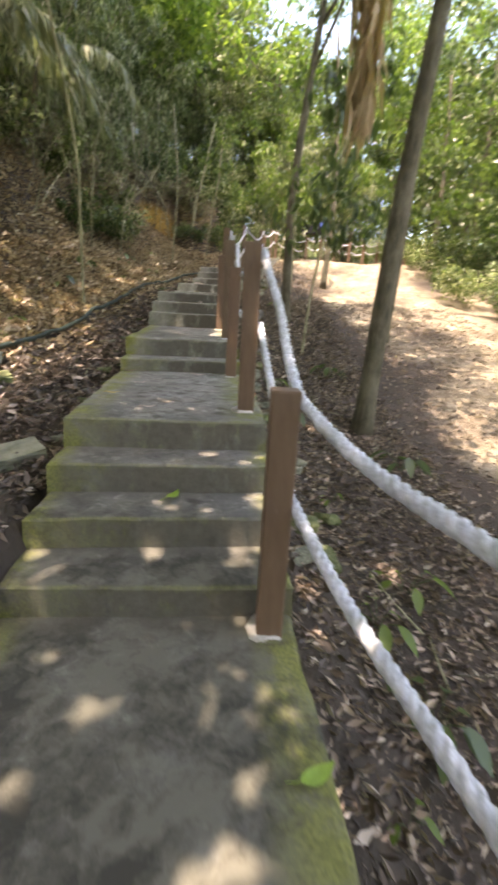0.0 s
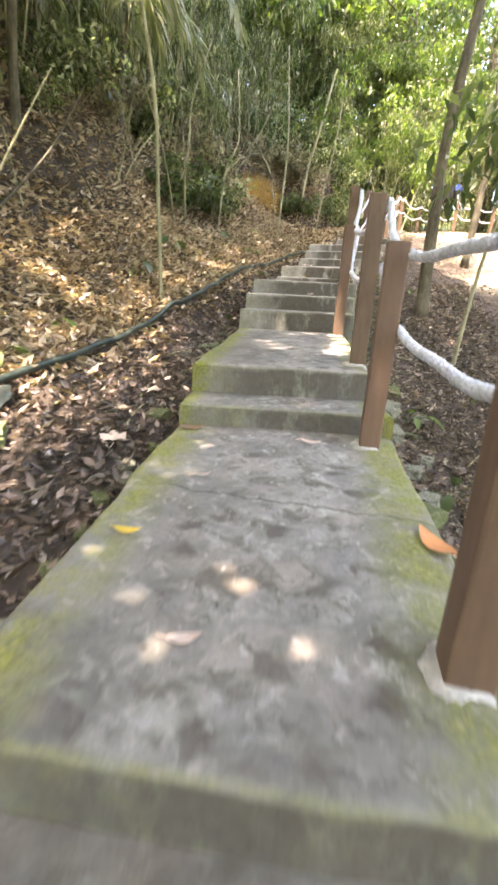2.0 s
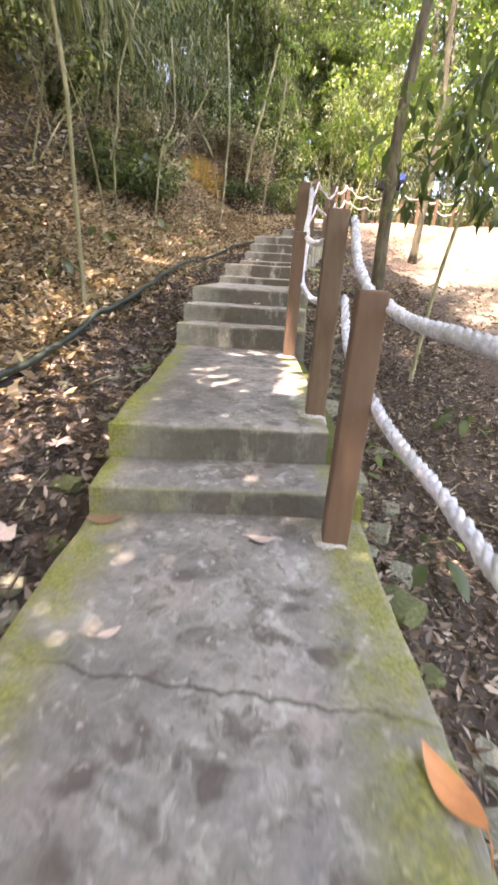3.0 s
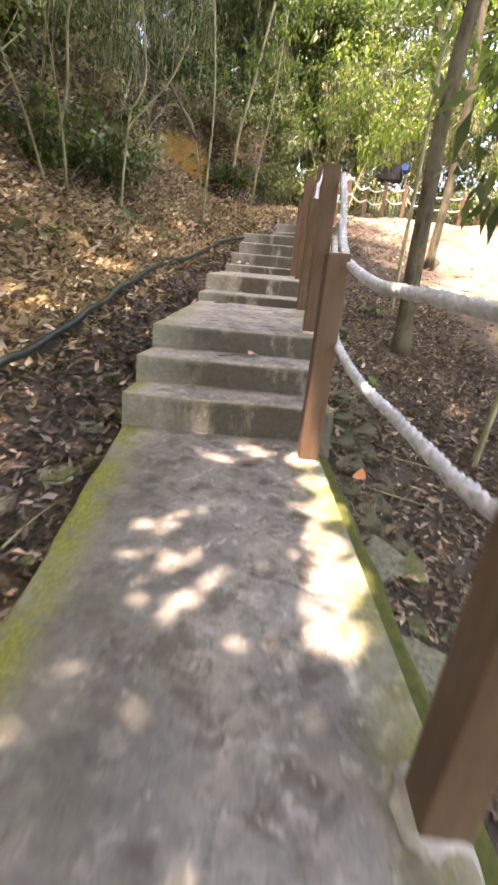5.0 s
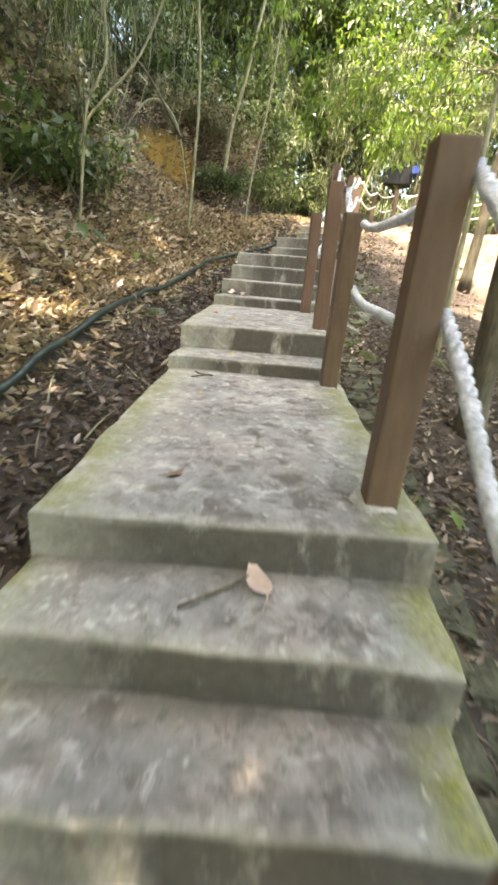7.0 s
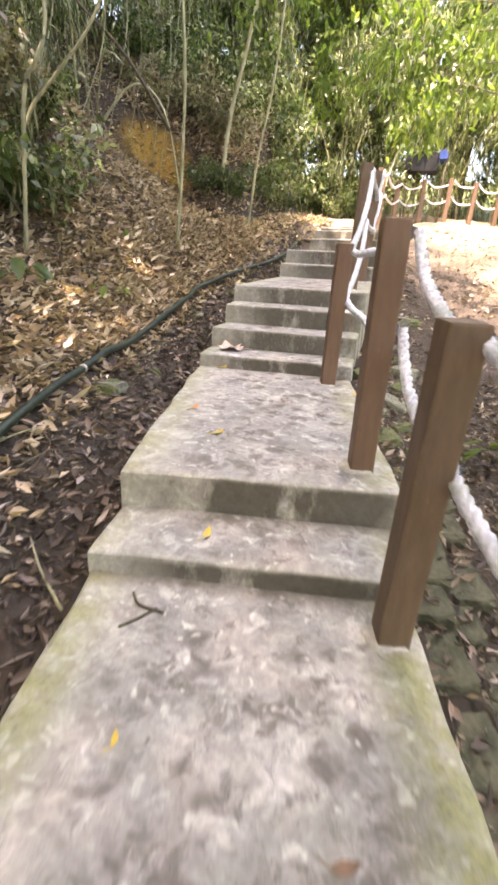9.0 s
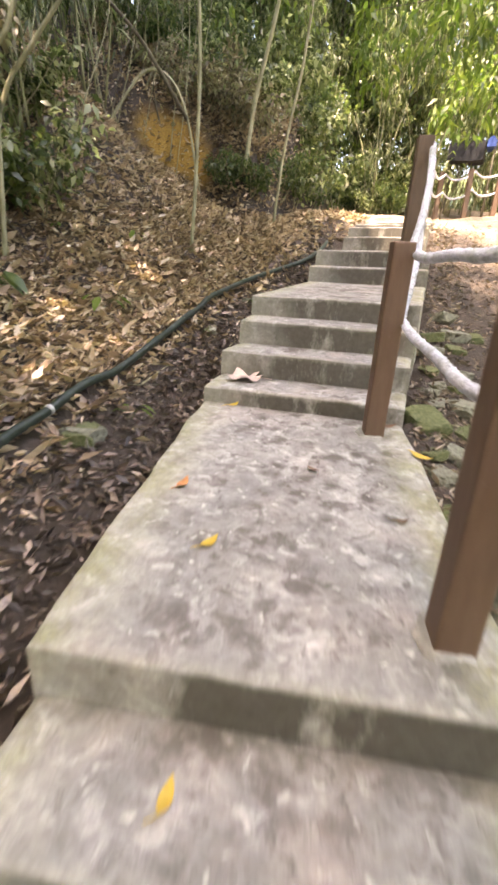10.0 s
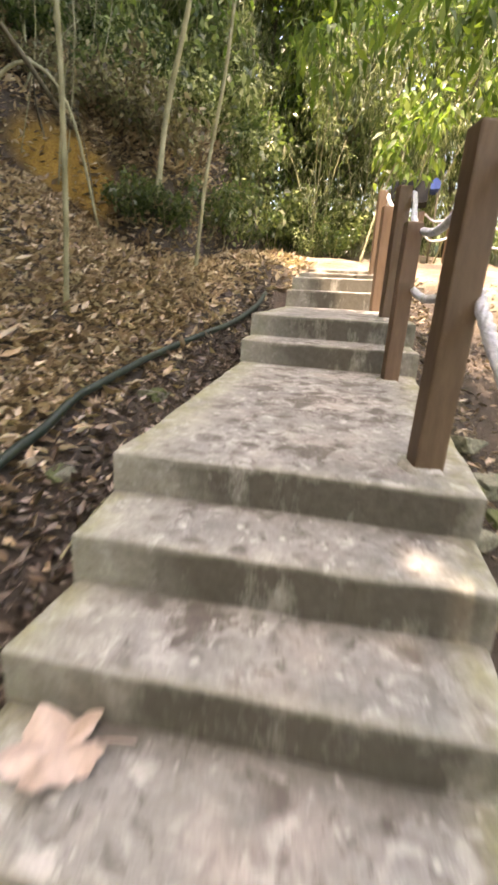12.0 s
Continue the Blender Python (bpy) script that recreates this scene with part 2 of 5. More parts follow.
WET_LITTER = leaf_material("damp_dark_litter", [(0.0, (0.035, 0.027, 0.022)), (0.45, (0.11, 0.08, 0.064)), (0.8, (0.23, 0.17, 0.14)), (0.94, (0.36, 0.28, 0.24)), (1.0, (0.58, 0.48, 0.43))], 0.1, 0.35)
LITTER = leaf_material("dead_leaf_litter", [(0.0, (0.09, 0.06, 0.04)), (0.25, (0.24, 0.165, 0.11)), (0.55, (0.43, 0.31, 0.21)), (0.82, (0.57, 0.44, 0.32)), (1.0, (0.72, 0.61, 0.50))], 0.2, 0.5)
# darker copy of LITTER, with the slope's shade put into the leaf colours
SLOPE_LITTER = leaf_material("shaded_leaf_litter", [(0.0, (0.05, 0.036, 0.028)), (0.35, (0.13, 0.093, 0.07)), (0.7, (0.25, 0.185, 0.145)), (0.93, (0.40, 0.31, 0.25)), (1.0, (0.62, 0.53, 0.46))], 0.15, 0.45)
LEAF_LIGHT = leaf_material("sunlit_green_leaf", [(0.0, (0.055, 0.10, 0.022)), (0.5, (0.11, 0.172, 0.038)), (1.0, (0.23, 0.285, 0.07))], 0.5)
LEAF_DARK = leaf_material("deep_green_leaf", [(0.0, (0.035, 0.06, 0.022)), (0.6, (0.075, 0.11, 0.042)), (1.0, (0.17, 0.20, 0.085))], 0.45, 0.3)
LEAF_PALM = leaf_material("pale_palm_leaf", [(0.0, (0.16, 0.18, 0.10)), (0.6, (0.28, 0.29, 0.18)), (1.0, (0.45, 0.43, 0.30))], 0.4, 0.35)
TANGLE = leaf_material("dry_olive_tangle", [(0.0, (0.07, 0.06, 0.04)), (0.45, (0.18, 0.15, 0.10)), (0.8, (0.32, 0.28, 0.19)), (1.0, (0.18, 0.23, 0.11))], 0.35, 0.45)
# the two palest stops paint glints of light onto some leaves
LEAF_BAMBOO = leaf_material("olive_bamboo_leaf", [(0.0, (0.04, 0.055, 0.028)), (0.45, (0.11, 0.135, 0.062)), (0.74, (0.20, 0.23, 0.12)), (0.9, (0.40, 0.41, 0.28)), (1.0, (0.56, 0.55, 0.42))], 0.5, 0.25)

# ---- mesh helpers ----
def mesh_from(name, verts, faces, material, smooth=False):
    me = bpy.data.meshes.new(name)
    me.from_pydata([tuple(v) for v in verts], [], [tuple(f) for f in faces])
    me.materials.append(material)
    if smooth:
        me.polygons.foreach_set("use_smooth", [True] * len(me.polygons))
    me.update()
    return me


def set_attribute(me, name, values):
    a = me.attributes.new(name, "FLOAT", "POINT")
    a.data.foreach_set("value", np.asarray(values, dtype=np.float32))


def bm_mesh(name, bm, material, smooth=False):
    me = bpy.data.meshes.new(name)
    bm.to_mesh(me)
    bm.free()
    me.materials.append(material)
    if smooth:
        me.polygons.foreach_set("use_smooth", [True] * len(me.polygons))
    return me


def part(name, me, parent, label=""):
    ob = new(name, me)
    ob.parent = parent
    if label:
        tagged(ob, label=label)
    return ob


LEAF_V = np.array([(0, 0, 0), (0.42, 0.24, 0.05), (0.42, -0.24, 0.05), (0.5, 0, 0.0), (1, 0, -0.16)])
LANCE_V = np.array([(0, 0, 0), (0.35, 0.07, 0.02), (0.35, -0.07, 0.02), (0.5, 0, 0.0), (1, 0, -0.22)])
OVAL_V = np.array([(0, 0, 0), (0.42, 0.15, 0.03), (0.42, -0.15, 0.03), (0.5, 0, 0.0), (1, 0, -0.2)])
CURL_V = np.array([(0, 0, 0.12), (0.36, 0.20, 0.24), (0.48, -0.22, 0.14), (0.5, 0, 0.0), (1, 0.06, 0.26)])
ROLL_V = np.array([(0, 0, 0.02), (0.4, 0.13, 0.2), (0.5, -0.12, 0.19), (0.52, 0, 0.0), (1, -0.05, 0.12)])
LEAF_F = np.array([(0, 3, 1), (0, 2, 3), (1, 3, 4), (3, 2, 4)])


def turns(yaw, pitch, roll):
    cy, sy, cp, sp, cr, sr = np.cos(yaw), np.sin(yaw), np.cos(pitch), np.sin(pitch), np.cos(roll), np.sin(roll)
    m = np.empty((len(yaw), 3, 3))
    m[:, 0, 0], m[:, 0, 1], m[:, 0, 2] = cy * cp, cy * sp * sr - sy * cr, cy * sp * cr + sy * sr
    m[:, 1, 0], m[:, 1, 1], m[:, 1, 2] = sy * cp, sy * sp * sr + cy * cr, sy * sp * cr - cy * sr
    m[:, 2, 0], m[:, 2, 1], m[:, 2, 2] = -sp, cp * sr, cp * cr
    return m


def leaves_mesh(name, place, size, yaw, pitch, roll, material, shape=LEAF_V):
    n = len(place)
    m = turns(yaw, pitch, roll)
    v = np.einsum("nij,kj->nki", m, shape) * np.asarray(size)[:, None, None] + np.asarray(place)[:, None, :]
    k = len(shape)
    f = (LEAF_F[None] + (np.arange(n) * k)[:, None, None]).reshape(-1, 3)
    me = bpy.data.meshes.new(name)
    me.vertices.add(n * k)
    me.vertices.foreach_set("co", v.reshape(-1).astype(np.float32))
    me.loops.add(len(f) * 3)
    me.loops.foreach_set("vertex_index", f.reshape(-1).astype(np.int32))
    me.polygons.add(len(f))
    me.polygons.foreach_set("loop_start", np.arange(0, len(f) * 3, 3, dtype=np.int32))
    me.materials.append(material)
    me.update(calc_edges=True)
    return me


def tube(name, points, radii, material, sides=8, cap=True):
    pts = [Vector(p) for p in points]
    verts, faces = [], []
    for i, p in enumerate(pts):
        d = (pts[min(i + 1, len(pts) - 1)] - pts[max(i - 1, 0)]).normalized()
        ref = Vector((0, 0, 1)) if abs(d.z) < 0.9 else Vector((1, 0, 0))
        u = d.cross(ref).normalized()
        w = d.cross(u)
        r = radii[i] if hasattr(radii, "__len__") else radii
        for k in range(sides):
            a = 2 * math.pi * k / sides
            verts.append(p + (u * math.cos(a) + w * math.sin(a)) * r)
    for i in range(len(pts) - 1):
        for k in range(sides):
            a, b2 = i * sides + k, i * sides + (k + 1) % sides
            faces.append((a, b2, b2 + sides, a + sides))
    if cap:
        faces.append(tuple(range(sides))[::-1])
        faces.append(tuple(range((len(pts) - 1) * sides, len(pts) * sides)))
    return mesh_from(name, verts, faces, material, True)


def spline(points, n):
    """Catmull-Rom through the points."""
    p = [Vector(q) for q in points]
    p = [p[0] * 2 - p[1], *p, p[-1] * 2 - p[-2]]
    out = []
    for i in range(1, len(p) - 2):
        for k in range(n):
            t = k / n
            a, b2, c, d = p[i - 1], p[i], p[i + 1], p[i + 2]
            out.append(0.5 * ((2 * b2) + (c - a) * t + (2 * a - 5 * b2 + 4 * c - d) * t * t + (3 * b2 - a - 3 * c + d) * t ** 3))
    out.append(p[-2])
    return out


# ---- the lie of the land ----
XL_Y, XL = [-8, -0.5, 0.6, 2.7, 5.3, 8, 10.5, 11.5, 13.8, 15.7, 17, 30], [-0.68, -0.6, -0.65, -0.85, -1.08, -1.07, -1.07, -0.86, -0.4, 0.1, 0.5, 0.5]
XR_Y, XR = [-8, -0.5, 0.6, 2.7, 5.3, 8, 10.3, 11.2, 13.4, 15.3, 17, 30], [1.05, 0.74, 0.60, 0.46, 0.21, 0.21, 0.27, 0.48, 1.0, 1.35, 1.7, 1.7]
G_Y, G_Z = [-60, -10, -1, 0.5, 2.7, 5.5, 8, 11, 14, 17, 19.5, 22, 32, 60, 200], [-2, -0.4, -0.05, 0.35, 0.75, 1.25, 1.75, 2.3, 2.95, 3.72, 4.08, 4.25, 5.5, 12, 16]
HOSE_Y = [-8, 0.6, 2.0, 3.4, 4.3, 5.7, 7.3, 8.56, 9.81, 11.2, 12.9, 14.0, 14.9, 15.8, 17.0, 20, 24, 60]
HOSE_X = [-3.0, -2.55, -2.3, -2.1, -2.06, -2.08, -2.0, -1.93, -1.94, -1.75, -1.52, -1.2, -0.92, -0.65, -0.5, -1.2, -1.9, -4]
HOSE_Z = [-0.3, 0.5, 0.72, 0.93, 1.02, 1.29, 1.63, 1.87, 2.02, 2.21, 2.53, 2.72, 3.0, 3.3, 3.7, 4.05, 4.3, 10]
BANK_D, BANK_Z = [0, 0.6, 1, 1.5, 1.9, 2.2, 2.6, 3.2, 4.5, 7, 10, 20, 60, 200], [0, 0.12, 0.36, 0.68, 1.05, 1.55, 2.45, 3.4, 4.9, 6.6, 8, 10, 12, 14]
DROP_X, DROP_Z = [0, 0.15, 0.5, 0.9, 1.5, 2.6, 6, 12, 40, 200], [-0.40, -0.46, -0.74, -0.92, -1.0, -1.05, -1.1, -1.5, -3, -4]
HILL_X, HILL_Y = [-9, -4.5, -3.3, -2.4, -1.75, -1.3, -0.9, -0.4, 0.4], [16.6, 16.9, 17.3, 17.0, 16.6, 17.5, 19.3, 21.8, 25]
HILL_D, HILL_Z = [0, 0.1, 0.6, 1.2, 3.0, 8, 20], [0, 0.12, 1.15, 1.75, 2.6, 4.0, 5.0]
FADE_Y, FADE = [-20, 3.5, 6.1, 8.5, 13, 17, 18], [1.0, 1.0, 0.62, 0.5, 0.32, 0.06, 0.05]


def land(x, y):
    """The height of the ground, for arrays."""
    x, y = np.asarray(x, float), np.asarray(y, float)
    xl, xr, g = np.interp(y, XL_Y, XL), np.interp(y, XR_Y, XR), np.interp(y, G_Y, G_Z)
    hx, hz = np.interp(y, HOSE_Y, HOSE_X), np.interp(y, HOSE_Y, HOSE_Z)
    under = g - 0.42
    bank = hz - 0.05 + np.interp(hx - x, BANK_D, BANK_Z) * np.interp(y, [13.5, 16.8], [1.0, 0.32])
    f = np.clip((x - hx) / np.maximum(xl - hx, 0.05), 0, 1)
    gutter = hz - 0.05 - 0.17 * np.sin(np.pi * np.clip(f * 0.62, 0, 1))
    right = g + np.interp(x - xr, DROP_X, DROP_Z) * np.interp(y, FADE_Y, FADE)
    flat = np.clip((y - 16.6) / 0.6, 0, 1)
    under = under * (1 - flat) + g * flat
    z = np.where(x < hx, bank, np.where(x < xl, gutter * (1 - flat) + g * flat, np.where(x < xr, under, right)))
    past = (y - np.interp(x, HILL_X, HILL_Y)) * np.clip((0.4 - x) / 0.6, 0, 1)
    return z + np.interp(past, HILL_D, HILL_Z)


def land_at(x, y):
    return float(land(np.array([x]), np.array([y]))[0]) + 0.0


def axis(lo, hi, step, far):
    a = list(np.arange(lo, hi + 1e-6, step))
    s2 = step
    while a[-1] < far:
        s2 *= 1.35
        a.append(a[-1] + s2)
    s2 = step
    while a[0] > -far:
        s2 *= 1.35
        a.insert(0, a[0] - s2)
    return np.array(a)


def rough_land(x, y):
    z = land(x, y)
    n = np.array([noise.fractal(Vector((a * 1.6, b * 1.6, 0.3)), 0.8, 2.1, 4) for a, b in zip(x, y)])
    inside = (x > np.interp(y, XL_Y, XL) - 0.05) & (x < np.interp(y, XR_Y, XR) + 0.05) & (y < 17)
    n2 = np.array([noise.noise(Vector((a * 0.35, b * 0.35, 4.0))) for a, b in zip(x, y)])
    far = np.clip((np.hypot(x, y - 8) - 8) / 15, 0, 1)
    return z + np.where(inside, 0, n * 0.045 + n2 * (0.1 + 0.5 * far) * np.clip(np.abs(x) - 1.8, 0, 1))


gx, gy = axis(-7.0, 8.0, 0.13, 320), axis(-5.0, 24.0, 0.13, 320)
XX, YY = np.meshgrid(gx, gy)
flat_x, flat_y = XX.ravel(), YY.ravel()
ZZ = rough_land(flat_x, flat_y)
nx, ny = len(gx), len(gy)
idx = np.arange(nx * ny).reshape(ny, nx)
quads = np.stack([idx[:-1, :-1], idx[:-1, 1:], idx[1:, 1:], idx[1:, :-1]], -1).reshape(-1, 4)
me = mesh_from("ground", np.stack([flat_x, flat_y, ZZ], 1).tolist(), quads.tolist(), SOIL, True)
rel_x = flat_x - np.interp(flat_y, XR_Y, XR)
blur = np.array([noise.noise(Vector((a * 0.8, b * 0.8, 9.0))) for a, b in zip(flat_x, flat_y)])
trod = np.clip((rel_x - 3.0 + blur * 0.9 + np.clip(flat_y - 8, 0, 9) * 0.27) / 0.6, 0, 1) * np.clip((9.5 - flat_x) / 2, 0, 1)
trod = np.maximum(trod, np.clip((flat_y - 16.6 + blur * 0.6) / 0.6, 0, 1) * np.clip((flat_x + 0.3 + blur) / 1.0, 0, 1) * np.clip((24 - flat_y) / 2, 0, 1)) * np.clip((30 - flat_y) / 4, 0, 1)
set_attribute(me, "trodden", trod * np.clip(0.75 + blur, 0, 1))
clay_d = np.hypot((flat_x + 3.2) / 0.8, (flat_y - np.interp(flat_x, HILL_X, HILL_Y) - 0.3) / 0.22) + blur * 0.7
set_attribute(me, "clay", np.clip((1.2 - clay_d) * 2.5, 0, 1))
set_attribute(me, "green", np.clip((np.hypot(flat_x - 1, flat_y - 8) - 14) / 6, 0, 1) * (1 - trod))
ground = tagged(new("ground", me), "dark earth slope with trodden pale dirt beside the stairs", "ground", kind="structure")


def ground_z(x, y):
    """Height of the ground sheet with its unevenness."""
    return float(rough_land(np.array([x]), np.array([y]))[0])


# ---- the concrete stairs ----
# front edge of each tread or landing: left x, y; right x, y; height there; height at its back
STEPS = [
    ("landing", -0.70, -7.0, 1.10, -7.0, -0.03, 0.0),
    ("step", -0.585, -0.43, 0.70, -0.34, 0.150, 0.150),
    ("step", -0.607, -0.096, 0.665, 0.02, 0.311, 0.315),
    ("step", -0.637, 0.239, 0.64, 0.36, 0.482, 0.487),
    ("landing", -0.646, 0.553, 0.60, 0.65, 0.673, 0.722),
    ("step", -0.841, 2.568, 0.46, 2.72, 0.853, 0.860),
    ("landing", -0.862, 2.903, 0.40, 3.07, 1.052, 1.130),
    ("step", -1.082, 5.278, 0.215, 5.285, 1.345, 1.350),
    ("step", -1.075, 5.581, 0.20, 5.57, 1.525, 1.530),
    ("landing", -1.054, 5.883, 0.215, 5.92, 1.693, 1.725),
    ("step", -1.081, 7.982, 0.20, 7.93, 1.825, 1.832),
    ("landing", -1.060, 8.336, 0.224, 8.284, 2.018, 2.042),
    ("step", -1.077, 10.48, 0.27, 10.24, 2.157, 2.162),
    ("step", -1.004, 10.84, 0.33, 10.59, 2.344, 2.350),
    ("step", -0.916, 11.15, 0.40, 10.91, 2.533, 2.538),
    ("landing", -0.855, 11.488, 0.485, 11.21, 2.704, 2.750),
    ("step", -0.398, 13.805, 1.0, 13.35, 2.943, 2.950),
    ("landing", -0.313, 14.2, 1.1, 13.75, 3.147, 3.20),
    ("step", 0.12, 15.75, 1.36, 15.30, 3.405, 3.41),
    ("step", 0.22, 16.10, 1.46, 15.65, 3.575, 3.58),
    ("step", 0.38, 16.7, 1.61, 16.25, 3.665, 3.67),
    ("landing", 0.55, 17.3, 1.78, 16.85, 3.755, 3.80),
]
stairs = tagged(new("stairs"), "worn grey concrete garden stairs with mossy edges and landings", "stairs", kind="structure")


def slab(kind, i):
    _, lx, ly, rx, ry, z0, z1 = STEPS[i]
    if i + 1 < len(STEPS):
        _, blx, bly, brx, bry = STEPS[i + 1][:5]
    else:
        blx, bly, brx, bry = lx + 0.35, ly + 1.1, rx + 0.35, ry + 1.1
    depth = 0.55
    nu, nv = 30, (8 if kind == "step" else 44)
    us = [0, 0, 0.006, 0.018] + list(np.linspace(0.04, 0.96, nu)) + [0.982, 0.994, 1, 1]
    if i == 6:
        us = sorted(us + [0.921, 0.926])
    length = max(0.3, (bly - ly))
    vs = [0, 0, 0, 0, 0.008 / length, 0.022 / length] + list(np.linspace(0.05 / length, 1, nv))
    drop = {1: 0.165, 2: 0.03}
    # riser darkening by row: drip stains with painted shade, strongest under the nosing
    dark_gain = float(np.interp(ly, [5, 7.5, 15, 15.5], [1.0, 0.95, 0.95, 1.1]))
    riser_dark = {0: 1.0 * dark_gain, 1: 0.95 * dark_gain, 2: 1.3 * dark_gain, 3: 0.5 * dark_gain}
    verts, moss, stain_shade, grime_shade, smudge, cream, edge_green = [], [], [], [], [], [], []
    mossy_flight = np.interp(ly, [-1, 0.5, 3, 5, 6, 8.5], [0.7, 0.85, 1.1, 1.0, 0.6, 0.45])
    for j, v in enumerate(vs):
        for k, u in enumerate(us):
            fx, fy = lx + (rx - lx) * u, ly + (ry - ly) * u
            bx, by = blx + (brx - blx) * u, bly + (bry - bly) * u
            x, y = fx + (bx - fx) * v, fy + (by - fy) * v
            z = z0 + (z1 - z0) * v
            low = j == 0 or k == 0 or k == len(us) - 1
            dfront = v * length
            dside = min(u, 1 - u) * 1.27
            chip = 0.5 + 0.5 * noise.fractal(Vector((x * 5, y * 5, i * 3.1)), 0.7, 2.0, 3)
            edge = min(dfront, dside)
            z -= (0.006 + 0.012 * chip) * max(0.0, 1 - edge / 0.022) ** 2
            z += 0.006 * noise.noise(Vector((x * 2.3, y * 2.3, 7.7))) + 0.0022 * noise.noise(Vector((x * 14, y * 14, 2.0)))
            wob = 0.012 * noise.noise(Vector((x * 3.5, 1.7 * i, 5.0))) + 0.005 * noise.noise(Vector((x * 17, 2.7 * i, 5.0)))
            fade = max(0.0, 1 - dfront / 0.12)
            y += wob * fade
            if dside < 0.02:
                x += 0.02 * noise.noise(Vector((1.5, y * 3.3, 2.0 if u < 0.5 else 8.0)))
            ledge = i == 6 and u > 0.925
            z -= 0.08 if ledge else 0
            z -= 0 if low else drop.get(j, 0.0)
            if low:
                z -= depth
                if k == 0:
                    x -= 0.02
                if k == len(us) - 1:
                    x += 0.02
            verts.append((x, y, z))
            wide = float(np.interp(ly, [0, 0.5, 2.8, 5, 8, 10], [0.14, 0.21, 0.2, 0.16, 0.16, 0.12])) if u > 0.5 else (0.16 if 0.5 < ly < 2 else 0.12)
            m = max(0.0, 1 - dside / (wide * (1.5 if kind == "landing" else 1.0)))
            m = min(1.0, m * 1.6) * mossy_flight
            if dfront < 0.02 or low:
                m = max(m * (1.0 if ly < 5 else 0.4), float(np.interp(ly, [0.5, 2.5, 5, 6], [0.42, 0.38, 0.22, 0.06])))
            edge_green.append(1.0 if ledge else 0.0)
            moss.append(m * (0.65 if i == 6 and u > 0.5 else 1.0))
            side_dirt = float(np.interp(u, [0, 0.3, 0.48, 0.75, 1], [0.75, 0.6, 0.0, 0.0, 0.25])) * float(np.interp(y, [0.6, 0.8, 2.2, 3.0, 3.4, 4.9, 5.2], [0.15, 0.22, 0.2, 0.4, 0.8, 0.55, 0.0]))
            stain_shade.append(riser_dark[j] * float(np.interp(u, [0, 0.15, 0.4, 0.9, 1], [0.15, 0.4, 1.2, 1.2, 0.5])) if j in riser_dark else 0.75 * max(0, 1 - (1 - v) * length / 0.09))
            trod_line = float(np.interp(u, [0, 0.12, 0.32, 0.82, 1], [0.1, 0.35, 1, 1, 0.3]))
            smudge.append(trod_line * float(np.interp(y, [5.0, 7.5, 8.2, 10.4], [1.2, 1.0, 0.85, 1.4])) * min(1.0, 0.3 + dfront / 0.1))
            cream.append(max(float(np.interp(u, [0, 0.1, 0.25, 0.85, 1], [1, 0.7, 0, 0, 0.8])), 0.7 * max(0.0, 1 - dfront / 0.035)) * float(np.interp(y, [-1, 1, 5], [0.1, 0.35, 1.0])))
            # darkest at the lowest landing: dirt and painted shade together
            grime_shade.append(side_dirt + float(np.interp(y, [-0.6, 0.5, 1.2, 2.4, 3.2, 5.0, 5.6, 7.5, 10.2, 10.6, 12, 20], [1.25, 0.8, 0.45, 0.45, 0.38, 0.42, 0.25, 0.0, 0.0, 0.12, 0.12, 0.35])))
    n = len(us)
    faces = [(j * n + k, j * n + k + 1, (j + 1) * n + k + 1, (j + 1) * n + k) for j in range(len(vs) - 1) for k in range(n - 1)]
    me = mesh_from(kind, verts, faces, CONCRETE)
    set_attribute(me, "moss", moss)
    set_attribute(me, "stain_shade", stain_shade)
    set_attribute(me, "edge_green", edge_green)
    set_attribute(me, "grime_shade", grime_shade)
    set_attribute(me, "smudge", smudge)
    set_attribute(me, "cream", cream)
    return part(kind, me, stairs)


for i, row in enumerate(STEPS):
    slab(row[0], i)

def floor_z(x, y):
    """Top of the stairs at a place."""
    best = 0.0
    for i, (_, lx, ly, rx, ry, z0, z1) in enumerate(STEPS):
        front = ly + (ry - ly) * (x - lx) / (rx - lx)
        if y >= front:
            nxt = STEPS[i + 1] if i + 1 < len(STEPS) else None
            back = nxt[2] + (nxt[4] - nxt[2]) * (x - nxt[1]) / (nxt[3] - nxt[1]) if nxt else front + 1.1
            best = z0 + (z1 - z0) * min(1, max(0, (y - front) / (back - front)))
    return best


# ---- railing posts and ropes ----
def post_mesh(w, h):
    bm = bmesh.new()
    bmesh.ops.create_cube(bm, size=1.0)
    for v in bm.verts:
        v.co = Vector((v.co.x * w, v.co.y * w, (v.co.z + 0.5) * h))
    bmesh.ops.bevel(bm, geom=[e for e in bm.edges], offset=0.009, segments=2, affect="EDGES", profile=0.6)
    long = [e for e in bm.edges if abs(e.verts[0].co.z - e.verts[1].co.z) > 0.5]
    bmesh.ops.subdivide_edges(bm, edges=long, cuts=9)
    for v in bm.verts:
        if 0.02 < v.co.z < h - 0.02:
            v.co.x += 0.003 * noise.noise(v.co * 4)
            v.co.y += 0.003 * noise.noise(v.co * 4 + Vector((9, 0, 0)))
    return bm_mesh("railing_post", bm, POST)


